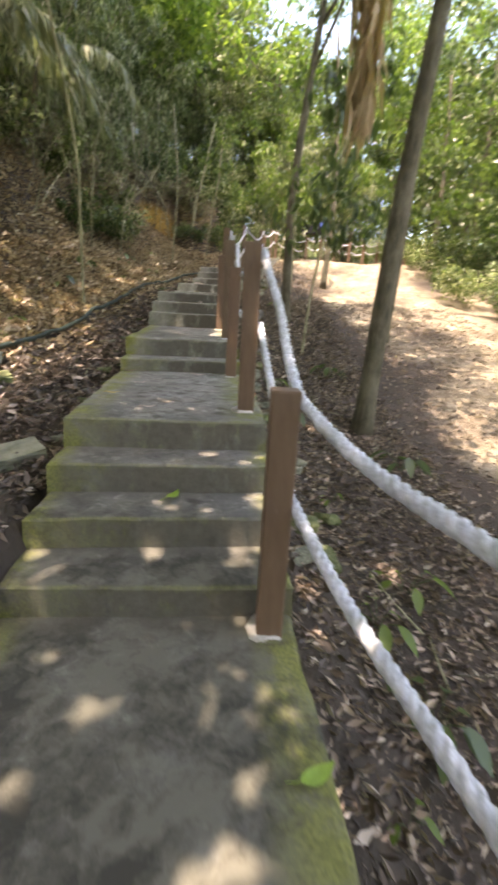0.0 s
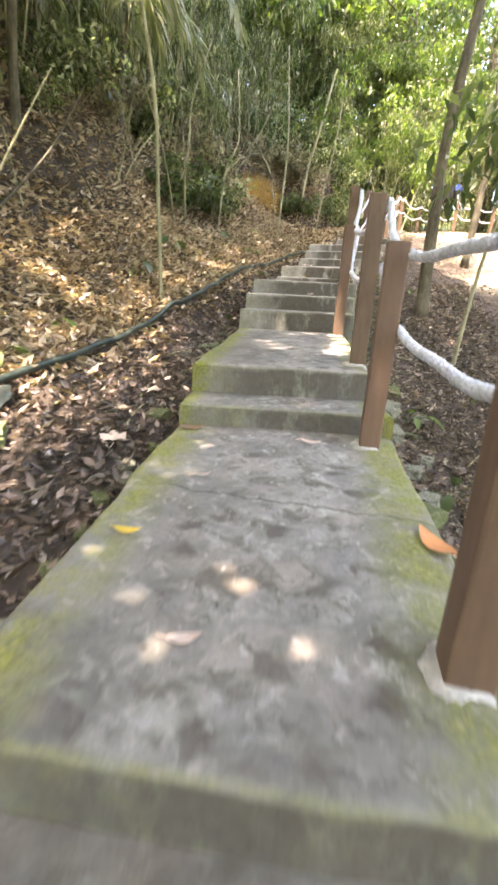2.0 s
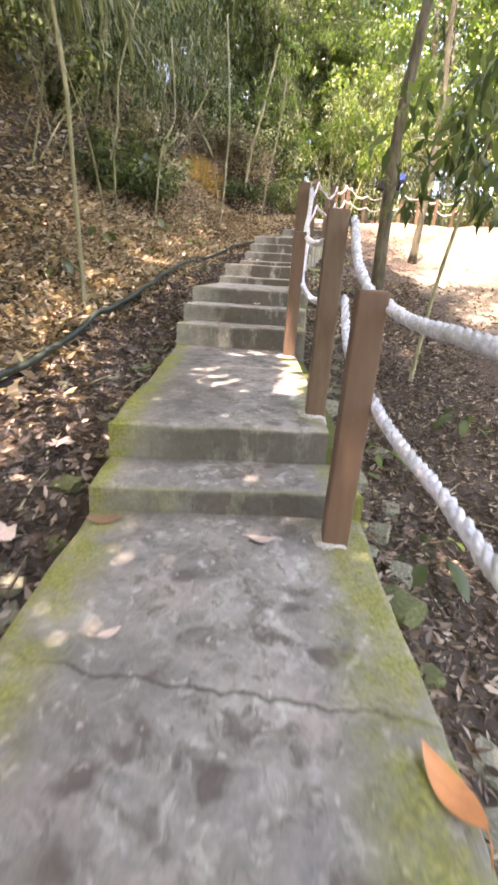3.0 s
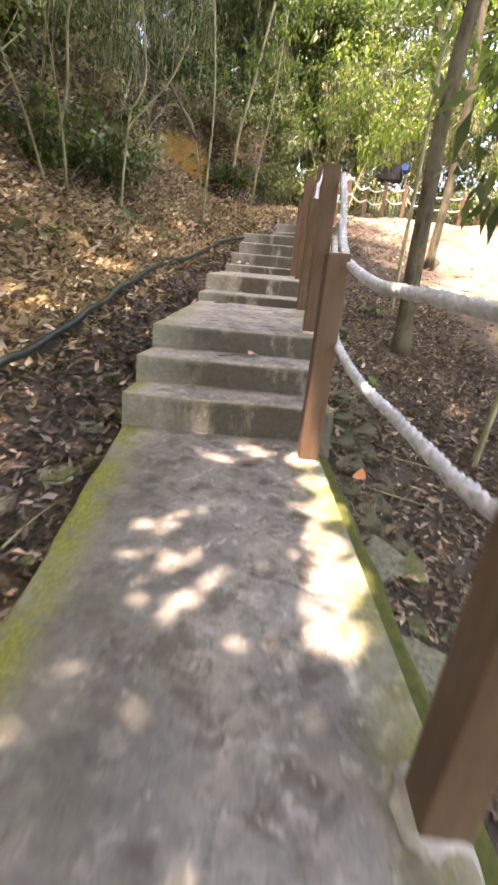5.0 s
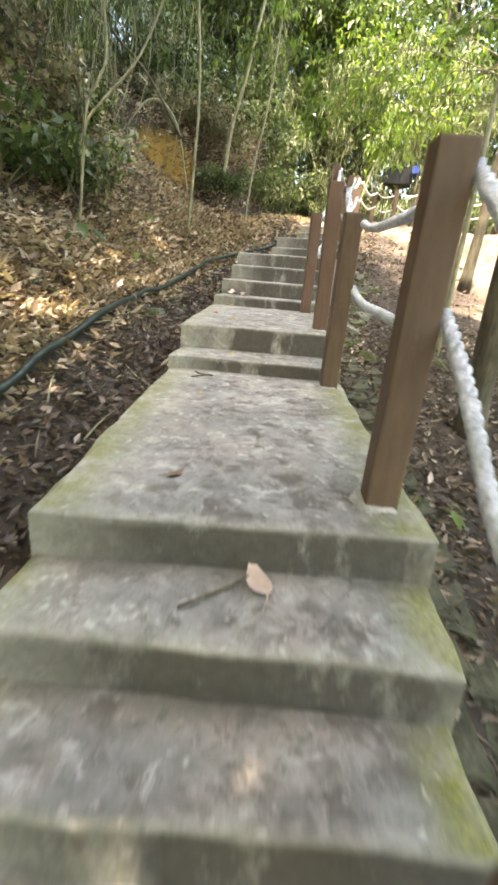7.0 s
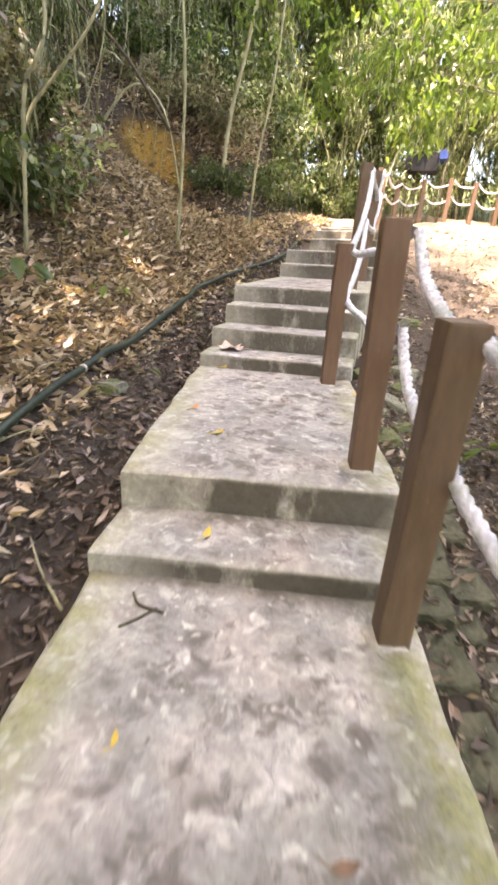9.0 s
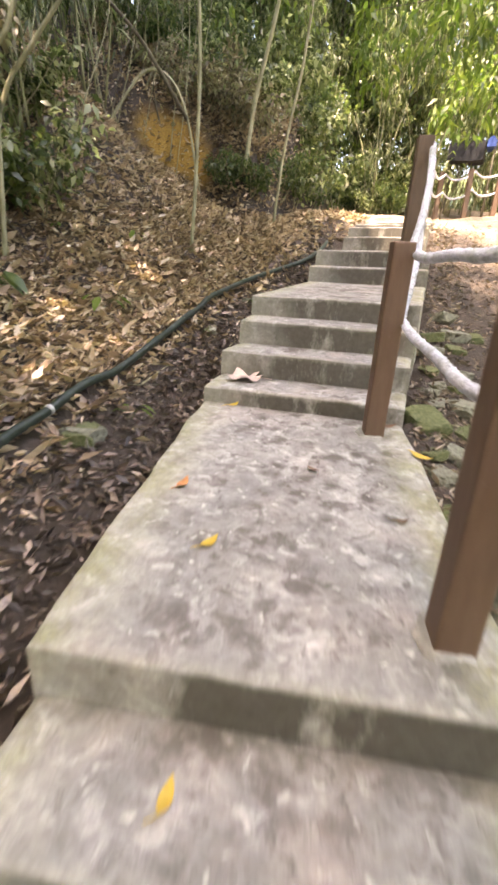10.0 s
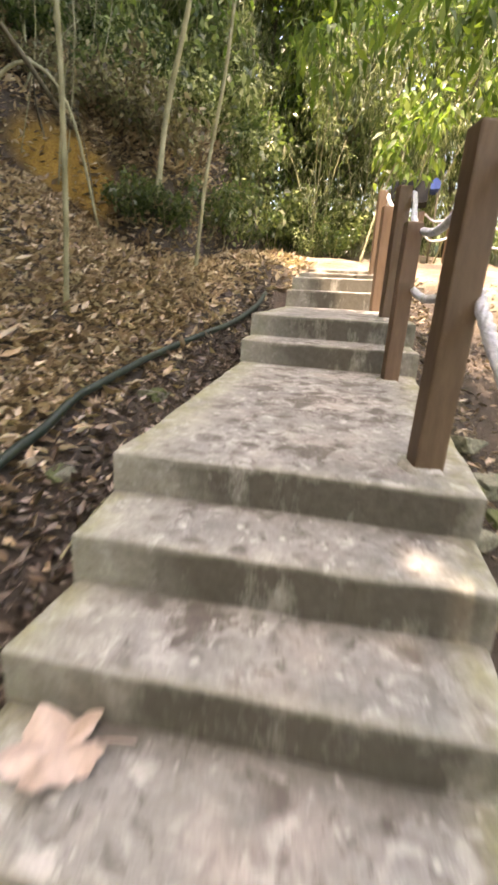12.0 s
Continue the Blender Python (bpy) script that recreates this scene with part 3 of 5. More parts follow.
def footing_mesh():
    bm = bmesh.new()
    bmesh.ops.create_circle(bm, cap_ends=True, radius=0.098, segments=22)
    r = bmesh.ops.extrude_face_region(bm, geom=list(bm.faces))
    for v in r["geom"]:
        if isinstance(v, bmesh.types.BMVert):
            v.co.z = 0.022
            v.co.x *= 0.8
            v.co.y *= 0.8
    for v in bm.verts:
        k = 1 + 0.55 * noise.noise(v.co * 17)
        v.co.x *= k
        v.co.y *= k
        if v.co.z < 0.01:
            v.co.z = -0.02
    return bm_mesh("footing", bm, CEMENT, True)


# near-left corner of each post's foot
POSTS = [(0.86, -2.25, -0.02), (0.532, -0.497, 0.0), (0.410, 0.91, 0.682), (0.264, 2.472, 0.715), (0.178, 3.275, 1.062), (0.006, 5.0, 1.120),
         (0.020, 6.077, 1.697), (0.036, 7.709, 1.722), (0.014, 8.468, 2.022), (0.0, 10.002, 2.040), (0.303, 11.405, 2.708), (0.69, 13.12, 2.745),
         (0.88, 14.05, 3.165), (1.05, 15.05, 3.19), (1.38, 16.6, 3.665), (1.62, 17.5, 3.76)]
WIDTH, TALL = 0.112, 1.10
ODD = {1: 1.066, 3: 1.078, 9: 1.055, 10: 1.15}  # posts cut shorter or taller than the rest
footing = footing_mesh()
shaft = post_mesh(WIDTH, TALL)
post_spots = []
first = None
for x, y, z in POSTS:
    spot = Vector((x + WIDTH / 2, y + WIDTH / 2, z - 0.01))
    post_spots.append(spot)
FENCE = [Vector((2.6 + 0.7 * k, 20.3 + 0.06 * k, ground_z(2.6 + 0.7 * k, 20.3 + 0.06 * k) - 0.02)) for k in range(11)]
post_spots += FENCE
for n, spot in enumerate(post_spots):
    m = Matrix.Translation(spot) @ pose(0, 0, 0, random.uniform(-0.6, 0.6), random.uniform(-0.6, 0.6), random.uniform(-3, 3))
    if first is None:
        first = tagged(new("railing_post", shaft), "dark brown square timber railing post on cement footing", "post", "railing posts")
        first.matrix_basis = m
        part("footing", footing, first, "pale cement footing")
    else:
        ob = copy_thing(first, m)
        if n in ODD:
            ob.data = post_mesh(WIDTH, ODD[n])


def rope_mesh(a, b, sag, radius=0.0235):
    """Three fat strands laid round one another, hanging between two posts."""
    a, b = Vector(a), Vector(b)
    length = (b - a).length
    n = int(length / 0.013)
    side = (b - a).cross(Vector((0, 0, 1))).normalized()
    w = (b - a).normalized().cross(side).normalized()
    verts, faces = [], []
    sides = 7
    for s in range(3):
        base = len(verts)
        for i in range(n + 1):
            t = i / n
            p = a.lerp(b, t) - Vector((0, 0, sag * 4 * t * (1 - t)))
            p += side * 0.014 * math.sin(t * 5 + length * 3) + w * 0.008 * math.sin(t * 11 + length * 7)
            ang = 2 * math.pi * (t * length / 0.125 + s / 3 + 0.25 * noise.noise(p * 5))
            fray = 1 + 0.3 * noise.noise(p * 19 + Vector((s * 7.0, 0, 0)))
            c = p + (side * math.cos(ang) + w * math.sin(ang)) * radius * 0.44
            for k in range(sides):
                q = 2 * math.pi * k / sides
                verts.append(c + (side * math.cos(q) + w * math.sin(q)) * radius * 0.62 * fray)
        for i in range(n):
            for k in range(sides):
                p0, p1 = base + i * sides + k, base + i * sides + (k + 1) % sides
                faces.append((p0, p1, p1 + sides, p0 + sides))
    return mesh_from("rope", verts, faces, ROPE, True)


for n, (a, b) in enumerate(zip(post_spots, post_spots[1:])):
    out = Vector((WIDTH / 2 + 0.02, 0, 0))
    for hgt, end, sag in ((ODD.get(n, TALL) - 0.05, ODD.get(n + 1, TALL) - 0.05, 0.055), (0.60, 0.60, 0.09) if a.y < 0 else (0.665, 0.665, 0.055)):
        ob = new("rope", rope_mesh(a + out + Vector((0, 0, hgt)), b + out + Vector((0, 0, end)), (sag if b.y < 18 else 0.14) + random.uniform(-0.02, 0.03)))
        tagged(ob, "thick white twisted rope strung between railing posts", "rope", "railing ropes")

# ---- hose along the bank ----
hose_ys = np.linspace(-3, 13.2, 46)
hose_pts = [(x, y, ground_z(x, y) + 0.085) for x, y in zip(np.interp(hose_ys, HOSE_Y, HOSE_X) + 0.015 * np.sin(np.linspace(0, 23, 46)), hose_ys)]
hose_pts += [(x, y, ground_z(x, y) + 0.08) for x, y in ((-1.22, 13.9), (-0.88, 14.6), (-0.52, 15.2), (-0.25, 15.8), (-0.12, 16.3))]
hose = tagged(new("hose", tube("hose", spline(hose_pts, 4), 0.031, HOSE, 10)), "dark green plastic water hose lying along the earth bank", "hose")
tie_x = float(np.interp(9.95, hose_ys, [p[0] for p in hose_pts[:46]]))
tie_z = float(np.interp(9.95, hose_ys, [p[2] for p in hose_pts[:46]]))
part("tie", tube("tie", [(tie_x, 9.935, tie_z), (tie_x, 9.95, tie_z + 0.001), (tie_x, 9.965, tie_z)], 0.036, CEMENT, 10), hose, "pale wire tie round the hose")

# ---- leaf litter ----
def litter(name, n, xs, ys, size, keep, seed, label, material=LITTER):
    r = np.random.default_rng(seed)
    x, y = r.uniform(*xs, n), r.uniform(*ys, n)
    ok = keep(x, y, r)
    x, y = x[ok], y[ok]
    z = rough_land(x, y) + r.uniform(0.0, 0.035, len(x))
    k = len(x)
    for half, shape in ((slice(0, k // 2), CURL_V), (slice(k // 2, k), ROLL_V)):
        m = len(x[half])
        me = leaves_mesh(name, np.stack([x[half], y[half], z[half]], 1), r.uniform(*size, m) * r.uniform(0.6, 1.3, m), r.uniform(0, 6.28, m), r.normal(0, 0.4, m), r.normal(0, 0.7, m), material, shape)
        tagged(new(name, me), label, "leaf litter", kind="stuff")


def off_stairs(x, y):
    return (x < np.interp(y, XL_Y, XL) - 0.1) | (x > np.interp(y, XR_Y, XR) + 0.06) | (y > 17.3)


def keep_left(x, y, r):
    hx = np.interp(y, HOSE_Y, HOSE_X)
    dens = np.where(np.abs(x - hx) < 0.06, 0.0, 1.0) * np.where(x > hx + 0.12, 0.12 * np.clip(1 - (x - hx - 0.12) / 0.45, 0, 1), np.where(x > hx - 3.2, 1.0, 0.5))
    return off_stairs(x, y) & (x < np.interp(y, XL_Y, XL)) & ~((np.abs(x + 3.2) < 0.8) & (np.abs(y - np.interp(x, HILL_X, HILL_Y) - 0.3) < 0.25)) & (r.uniform(0, 1, len(x)) < dens)


def keep_gutter(x, y, r):
    hx, xl = np.interp(y, HOSE_Y, HOSE_X), np.interp(y, XL_Y, XL)
    return (x > hx - 0.25) & (np.abs(x - hx) > 0.06) & (x < xl - 0.08) & (y < 16.5)


def keep_right(x, y, r):
    rel = x - np.interp(y, XR_Y, XR)
    dens = np.where(rel < 2.3, 1.0, 0.18) * np.where(y > 11, 0.5, 1.0) * np.where((y > 11) & (rel > 0.5), 0.3, 1.0)
    return (rel > 0.05) & (y < 17.2) & (r.uniform(0, 1, len(x)) < dens)


def keep_top(x, y, r):
    return (x < 0.6) & (r.uniform(0, 1, len(x)) < 0.8)


litter("leaf_litter", 165000, (-5.5, 0), (-2, 22), (0.065, 0.15), keep_left, 1, "dry brown fallen leaves covering the earth bank")
litter("leaf_litter", 120000, (0, 6.5), (-3, 17), (0.035, 0.09), keep_right, 2, "fallen leaves in brown darkened for shade on the slope under the railing", SLOPE_LITTER)
litter("leaf_litter", 46000, (-3, 0), (-2, 16.5), (0.035, 0.105), keep_gutter, 4, "damp dark leaves in the earth gutter beside the stairs", WET_LITTER)
litter("leaf_litter", 17000, (-5, 2), (16.6, 23), (0.07, 0.16), keep_top, 3, "pale dry leaves strewn at the top of the stairs")

# ---- trees ----
def leaf_balls(centres, radii, per, r, flat=0.7):
    """Leaf places in clumps: centre, radius, leaves per clump."""
    c = np.repeat(np.asarray(centres), per, axis=0)
    rad = np.repeat(np.asarray(radii), per)
    v = r.normal(0, 1, (len(c), 3))
    v /= np.linalg.norm(v, axis=1)[:, None]
    v *= (r.uniform(0, 1, len(c)) ** 0.45 * rad)[:, None]
    v[:, 2] *= flat
    return c + v


def droop_angles(n, r, down=0.5):
    return r.uniform(0, 6.28, n), r.normal(down, 0.45, n), r.normal(0, 0.6, n)


def limb_mesh(a, b, r0, r1, r, material, bend=0.25):
    a, b = Vector(a), Vector(b)
    mid = a.lerp(b, 0.5) + Vector((r.normal(0, bend), r.normal(0, bend), abs(r.normal(0, bend)) * 0.5))
    pts = spline([a, mid, b], 5)
    return tube("limb", pts, list(np.linspace(r0, r1, len(pts))), material, 7)


def trunk_mesh(points, r0, r1, material, sides=12):
    pts = spline(points, 8)
    radii = [r1 + (r0 - r1) * (1 - i / (len(pts) - 1)) ** 0.8 + (0.35 * r0 if i == 0 else (0.12 * r0 if i == 1 else 0)) for i in range(len(pts))]
    return tube("trunk", pts, radii, material, sides)


# tree crowns placed overhead to block sun from the stairs, gapped where flecks fall
GAPS = [(-0.29, -0.63, 0.03), (-0.08, -0.91, 0.025), (-0.19, -1.13, 0.04), (0.48, -1.3, 0.045), (0.36, -1.33, 0.04), (0.48, -1.08, 0.02), (0.65, -0.96, 0.025), (0.64, -0.86, 0.02), (0.25, -0.42, 0.035), (0.36, -0.40, 0.02), (0.47, -0.38, 0.02),
        (-0.52, -0.13, 0.035), (-0.28, -0.1, 0.015), (0.0, -0.06, 0.03), (0.03, -0.12, 0.03), (0.45, -0.03, 0.05), (0.44, -0.15, 0.03), (0.59, 0.0, 0.04), (0.6, -0.17, 0.03), (0.29, -0.13, 0.025), (0.55, 0.3, 0.05), (0.58, 0.17, 0.04),
        (0.55, 0.52, 0.03), (0.24, 0.54, 0.035), (-0.34, 0.1, 0.02), (0.26, 0.1, 0.02), (0.46, 0.4, 0.025), (0.80, 0.1, 0.06), (0.85, -0.2, 0.05), (0.82, -0.6, 0.03), (0.83, -0.95, 0.035), (0.95, 0.6, 0.05), (-0.35, 1.02, 0.02), (0.4, 1.0, 0.02)]
GAPS += [(0.62, 1.05, 0.05), (0.66, 1.3, 0.05), (0.01, 5.0, 0.09), (-0.32, 5.12, 0.06), (-0.2, 5.05, 0.05), (-0.51, 4.96, 0.035), (-0.42, 4.93, 0.035), (0.08, 4.75, 0.08), (0.1, 4.5, 0.10), (0.08, 4.25, 0.11), (0.1, 4.0, 0.11), (0.08, 3.78, 0.10),
         (0.2, 4.6, 0.06), (0.2, 4.1, 0.07), (-0.64, 4.26, 0.035), (-0.51, 4.04, 0.05), (-0.35, 3.96, 0.03), (-0.63, 4.04, 0.03), (-0.42, 3.86, 0.04), (-0.55, 3.85, 0.03), (-0.2, 3.7, 0.03)]
GAPS += [(-0.33, 5.42, 0.045), (0.02, 5.46, 0.03), (-0.75, 5.5, 0.03), (0.0, 5.72, 0.025), (-0.16, 11.01, 0.05), (0.12, 11.1, 0.06), (0.25, 11.04, 0.06), (0.34, 10.94, 0.06), (-0.18, 10.69, 0.04), (0.16, 10.86, 0.05), (0.24, 10.73, 0.06),
         (-0.81, 10.84, 0.03), (-0.6, 10.78, 0.03), (-0.09, 10.85, 0.02), (-0.12, 10.61, 0.03), (0.0, 10.58, 0.04), (0.17, 10.54, 0.05), (0.0, 13.5, 0.06), (0.35, 13.5, 0.07), (0.5, 15.4, 0.1), (0.85, 15.5, 0.1),
         (-2.6, 11.5, 0.08), (-2.3, 13.0, 0.1), (-2.9, 9.0, 0.1), (-3.0, 14.8, 0.12), (-2.5, 7.0, 0.08), (1.6, 6.8, 0.2), (1.2, 3.2, 0.12), (1.5, 0.6, 0.1), (-2.9, 5.0, 0.12), (-3.2, 3.2, 0.2), (-2.7, 1.6, 0.1)]
r = np.random.default_rng(21)
SHIFT = np.array((SUN_TO.x / SUN_TO.z, SUN_TO.y / SUN_TO.z))


def canopy(u, v, count, heights, per, spread, keep, grow=1.0):
    """Leaf clumps overhead whose shade falls on the strip u, v of the ground: rows of place, size and three turns."""
    cu, cv = r.uniform(*u, count), r.uniform(*v, count)
    hole = np.array([noise.fractal(Vector((a * 0.9, b * 0.9, 2.2)), 0.8, 2.0, 3) for a, b in zip(cu, cv)])
    ok = keep(cu, cv, hole)
    cu, cv = cu[ok], cv[ok]
    ch = r.uniform(*heights, len(cu))
    cent = np.stack([cu + SHIFT[0] * ch, cv + SHIFT[1] * ch, np.interp(cv, G_Y, G_Z) + ch], 1)
    pl = leaf_balls(cent, r.uniform(*spread, len(cent)), per, r, 0.55)
    n = len(pl)
    size = r.uniform(0.15, 0.29, n) * grow
    yaw, pitch, roll = droop_angles(n, r)
    over = np.concatenate([LEAF_V] + [(LEAF_V[a] + LEAF_V[b])[None] / 2 for a, b in ((0, 1), (0, 2), (1, 4), (2, 4), (0, 3), (3, 4), (1, 3), (2, 3))])
    clear = np.ones(n, bool)
    for hx_, hy_, hr_ in GAPS:
        fz = floor_z(hx_, hy_)
        drop = pl[:, 2] - fz
        ids = np.nonzero(np.hypot(pl[:, 0] - SHIFT[0] * drop - hx_, pl[:, 1] - SHIFT[1] * drop - hy_) < hr_ + 0.6)[0]
        pts = np.einsum("nij,kj->nki", turns(yaw[ids], pitch[ids], roll[ids]), over) * size[ids, None, None] + pl[ids, None, :]
        drop = pts[:, :, 2] - fz
        off = np.hypot(pts[:, :, 0] - SHIFT[0] * drop - hx_, pts[:, :, 1] - SHIFT[1] * drop - hy_).min(axis=1)
        clear[ids[off < hr_ * (0.66 if heights[0] < 10 else 0.5) + 0.005]] = False
    return np.column_stack([pl, size, yaw, pitch, roll])[clear]


place = np.concatenate([
    canopy((-3.4, 2.9), (-6.0, 5.9), 3900, (6.5, 9.5), 16, (0.25, 0.6), lambda a, b, h: r.uniform(0, 1, len(a)) < np.where(a < -1.4, 0.22, 1.0)),
    canopy((2.4, 5.2), (-6.0, 11.0), 900, (6.5, 9.8), 16, (0.25, 0.6), lambda a, b, h: h < 0.3),
    canopy((-3.3, 2.5), (5.7, 17.4), 3900, (13.0, 17.0), 16, (0.3, 0.7), lambda a, b, h: (h < 0.95) & (r.uniform(0, 1, len(a)) < np.where(a < -0.4, 1.0, np.interp(b, [13.8, 15.0, 17.4], [1.0, 0.6, 0.3]))) & (a < 2.5 - 0.45 * np.clip(b - 11, 0, 5)) & (r.uniform(0, 1, len(a)) < np.where(a < -1.6, np.where(b > 14.5, 0.55, 0.18), 1.0)), 1.5),
    canopy((-11.0, -3.0), (-4.0, 24.0), 2300, (15.0, 20.0), 11, (0.4, 0.9), lambda a, b, h: (h < 0.45) & (r.uniform(0, 1, len(a)) < np.interp(b, [5, 12], [0.0, 0.5])), 1.5),
    canopy((-5.0, -0.6), (20.0, 27.5), 330, (8.0, 12.0), 12, (0.4, 0.9), lambda a, b, h: h < 0.6, 1.5),
    canopy((-5.0, -0.2), (16.2, 23.0), 760, (11.0, 15.0), 14, (0.4, 0.9), lambda a, b, h: h < 0.9, 1.5),
    canopy((-4.0, 3.0), (21.6, 27.5), 130, (8.0, 12.0), 12, (0.4, 0.9), lambda a, b, h: h < 0.5, 1.5)])
# first two trees measured; the rest added to carry the sun-blocking crowns
TREES = [((2.10, 3.65), [(0.0, 0.0, 0), (0.10, -0.05, 2.6), (0.30, -0.1, 5.2), (0.5, -0.2, 7.8)], 0.13, 0.06),
         ((1.40, 8.28), [(0.0, 0.0, 0), (-0.04, 0.0, 1.5), (0.0, 0.02, 3.2), (0.5, -0.1, 7.6)], 0.108, 0.05),
         ((4.6, 0.4), [(0.0, 0.0, 0), (-0.1, 0.1, 3.0), (-0.2, 0.0, 6.0), (-0.1, -0.3, 8.5)], 0.17, 0.08),
         ((5.2, -4.5), [(0.0, 0.0, 0), (0.1, 0.1, 3.0), (-0.3, 0.2, 6.0), (-0.5, 0.3, 8.8)], 0.19, 0.08),
         ((-4.6, 2.2), [(0.0, 0.0, 0), (0.2, -0.2, 2.5), (0.7, -0.3, 5.0), (1.5, -0.5, 7.2)], 0.13, 0.06),
         ((-6.8, 5.0), [(0.0, 0.0, 0), (0.2, -0.2, 3.0), (0.9, -0.3, 8.0), (1.2, -1.0, 14.0)], 0.17, 0.07),
         ((-6.2, 11.0), [(0.0, 0.0, 0), (0.2, -0.2, 3.0), (0.9, -0.3, 8.0), (1.2, -1.0, 14.0)], 0.17, 0.07),
         ((-6.0, 18.5), [(0.0, 0.0, 0), (0.2, -0.2, 3.0), (0.9, -0.3, 8.0), (1.2, -1.0, 14.0)], 0.17, 0.07),
         ((2.6, 26.6), [(0.0, 0.0, 0), (0.2, -0.2, 3.0), (-0.3, -0.3, 6.5), (-0.8, -1.0, 9.5)], 0.15, 0.06),
         ((9.2, 9.0), [(0.0, 0.0, 0), (-0.4, 0.1, 5.0), (-4.2, -0.6, 10.0), (-8.4, -1.6, 15.0)], 0.2, 0.08)]
spots = np.array([(p[0] + q[-1][0], p[1] + q[-1][1]) for p, q, _, _ in TREES])
near = np.argmin(np.hypot(place[:, None, 0] - spots[None, :, 0], place[:, None, 1] - spots[None, :, 1]), axis=1)
for i, (foot, line, r0, r1) in enumerate(TREES):
    fz = ground_z(*foot) - 0.06
    tree = tagged(new("tree", trunk_mesh([(foot[0] + a, foot[1] + b, fz + c) for a, b, c in line], r0, r1, BARK)), "slender forest tree with grey-brown bark and a high leafy crown", "tree", "trees beside the stairs")
    tree.name = "tree"
    mine = place[near == i]
    n = len(mine)
    part("crown", leaves_mesh("crown", mine[:, :3], mine[:, 3], mine[:, 4], mine[:, 5], mine[:, 6], LEAF_LIGHT), tree)
    top = Vector((foot[0] + line[-1][0], foot[1] + line[-1][1], fz + line[-1][2]))
    low = Vector((foot[0] + line[-2][0], foot[1] + line[-2][1], fz + line[-2][2]))
    if n:
        for k in r.choice(n, min(n, 7), replace=False):
            part("limb", limb_mesh(low.lerp(top, r.uniform(0.0, 1.0)), Vector(mine[k, :3]) - Vector((0, 0, 0.1)), r1 * 0.7, 0.012, r, BARK, 0.3), tree)


# broadleaf forest trees: three builds, copied through the woods
def forest_tree(seed, tall, leaves, material, leaf_size):
    r = np.random.default_rng(seed)
    root = tagged(new("forest_tree", trunk_mesh([(0, 0, -0.4), (r.normal(0, 0.2), r.normal(0, 0.2), tall * 0.35), (r.normal(0, 0.5), r.normal(0, 0.5), tall * 0.7), (r.normal(0, 0.6), r.normal(0, 0.6), tall * 0.95)], 0.16, 0.04, BARK, 8)),
                  "dense green forest tree on the wooded slope", "tree", "forest trees")
    n = 46
    a, h = r.uniform(0, 6.28, n), r.uniform(0.22, 1.0, n)
    rad = tall * 0.30 * np.sqrt(np.clip(1.15 - (h - 0.45) ** 2 * 2.2, 0.1, 1)) * r.uniform(0.4, 1, n)
    cen = np.stack([np.cos(a) * rad, np.sin(a) * rad, h * tall], 1)
    pl = leaf_balls(cen, r.uniform(0.5, 1.25, n), leaves // n, r, 0.6)
    m = len(pl)
    part("crown", leaves_mesh("crown", pl, r.uniform(0.6, 1.3, m) * leaf_size, *droop_angles(m, r, 0.7), material), root)
    for k in range(6):
        part("limb", limb_mesh((0, 0, tall * (0.25 + 0.1 * k)), cen[k * 7], 0.05, 0.012, r, BARK), root)
    return root


kinds = [forest_tree(31, 9.0, 6800, LEAF_LIGHT, 0.19), forest_tree(32, 7.5, 6200, LEAF_DARK, 0.18), forest_tree(33, 10.5, 7200, LEAF_DARK, 0.20)]
wood = []
r = np.random.default_rng(77)
for k in range(200):
    x, y = r.uniform(-24, 26), r.uniform(-6, 50)
    d_bank = np.interp(y, HOSE_Y, HOSE_X) - x
    left = d_bank > 4.2 and y < 26 and not (y < 8 and x > -11)
    if not left:
        continue
    if any(math.hypot(x - a, y - b) < 2.3 for a, b in wood):
        continue
    wood.append((x, y))
wood = [(x, y, r.uniform(0.8, 1.2)) for x, y in wood[:18]]
for row_y, reach, size in ((25.5, (-9, 15), 1.0), (29.0, (-12, 20), 1.25), (34.0, (-16, 26), 1.6)):
    x = reach[0]
    while x < reach[1]:
        wood.append((x + r.normal(0, 0.4), row_y + r.normal(0, 0.7) - (1.5 if x > 8 else 0), size * r.uniform(0.85, 1.25)))
        x += (1.75 if x < 3 else 2.8) * size
for y in np.arange(4.0, 26.0, 2.3):
    wood.append((10.5 + r.uniform(0, 2.0), y, r.uniform(0.85, 1.3)))
    if y % 2 < 1:
        wood.append((15.5 + r.uniform(0, 2.0), y + 1, r.uniform(1.2, 1.6)))
# unseen row behind the start, added to keep sky light off the risers
for row_y, size in ((-12.0, 1.2),):
    for x in np.arange(-14, 15, 2.6):
        wood.append((x + r.normal(0, 0.5), row_y + r.normal(0, 0.8), size * r.uniform(0.85, 1.2)))
for k, (x, y, size) in enumerate(wood):
    m = pose(x, y, ground_z(x, y), 0, 0, r.uniform(0, 360)) @ Matrix.Scale(size, 4)
    src = kinds[k % 3]
    if k < 3:
        src.matrix_basis = m
    else:
        copy_thing(src, m).scale = m.to_scale()


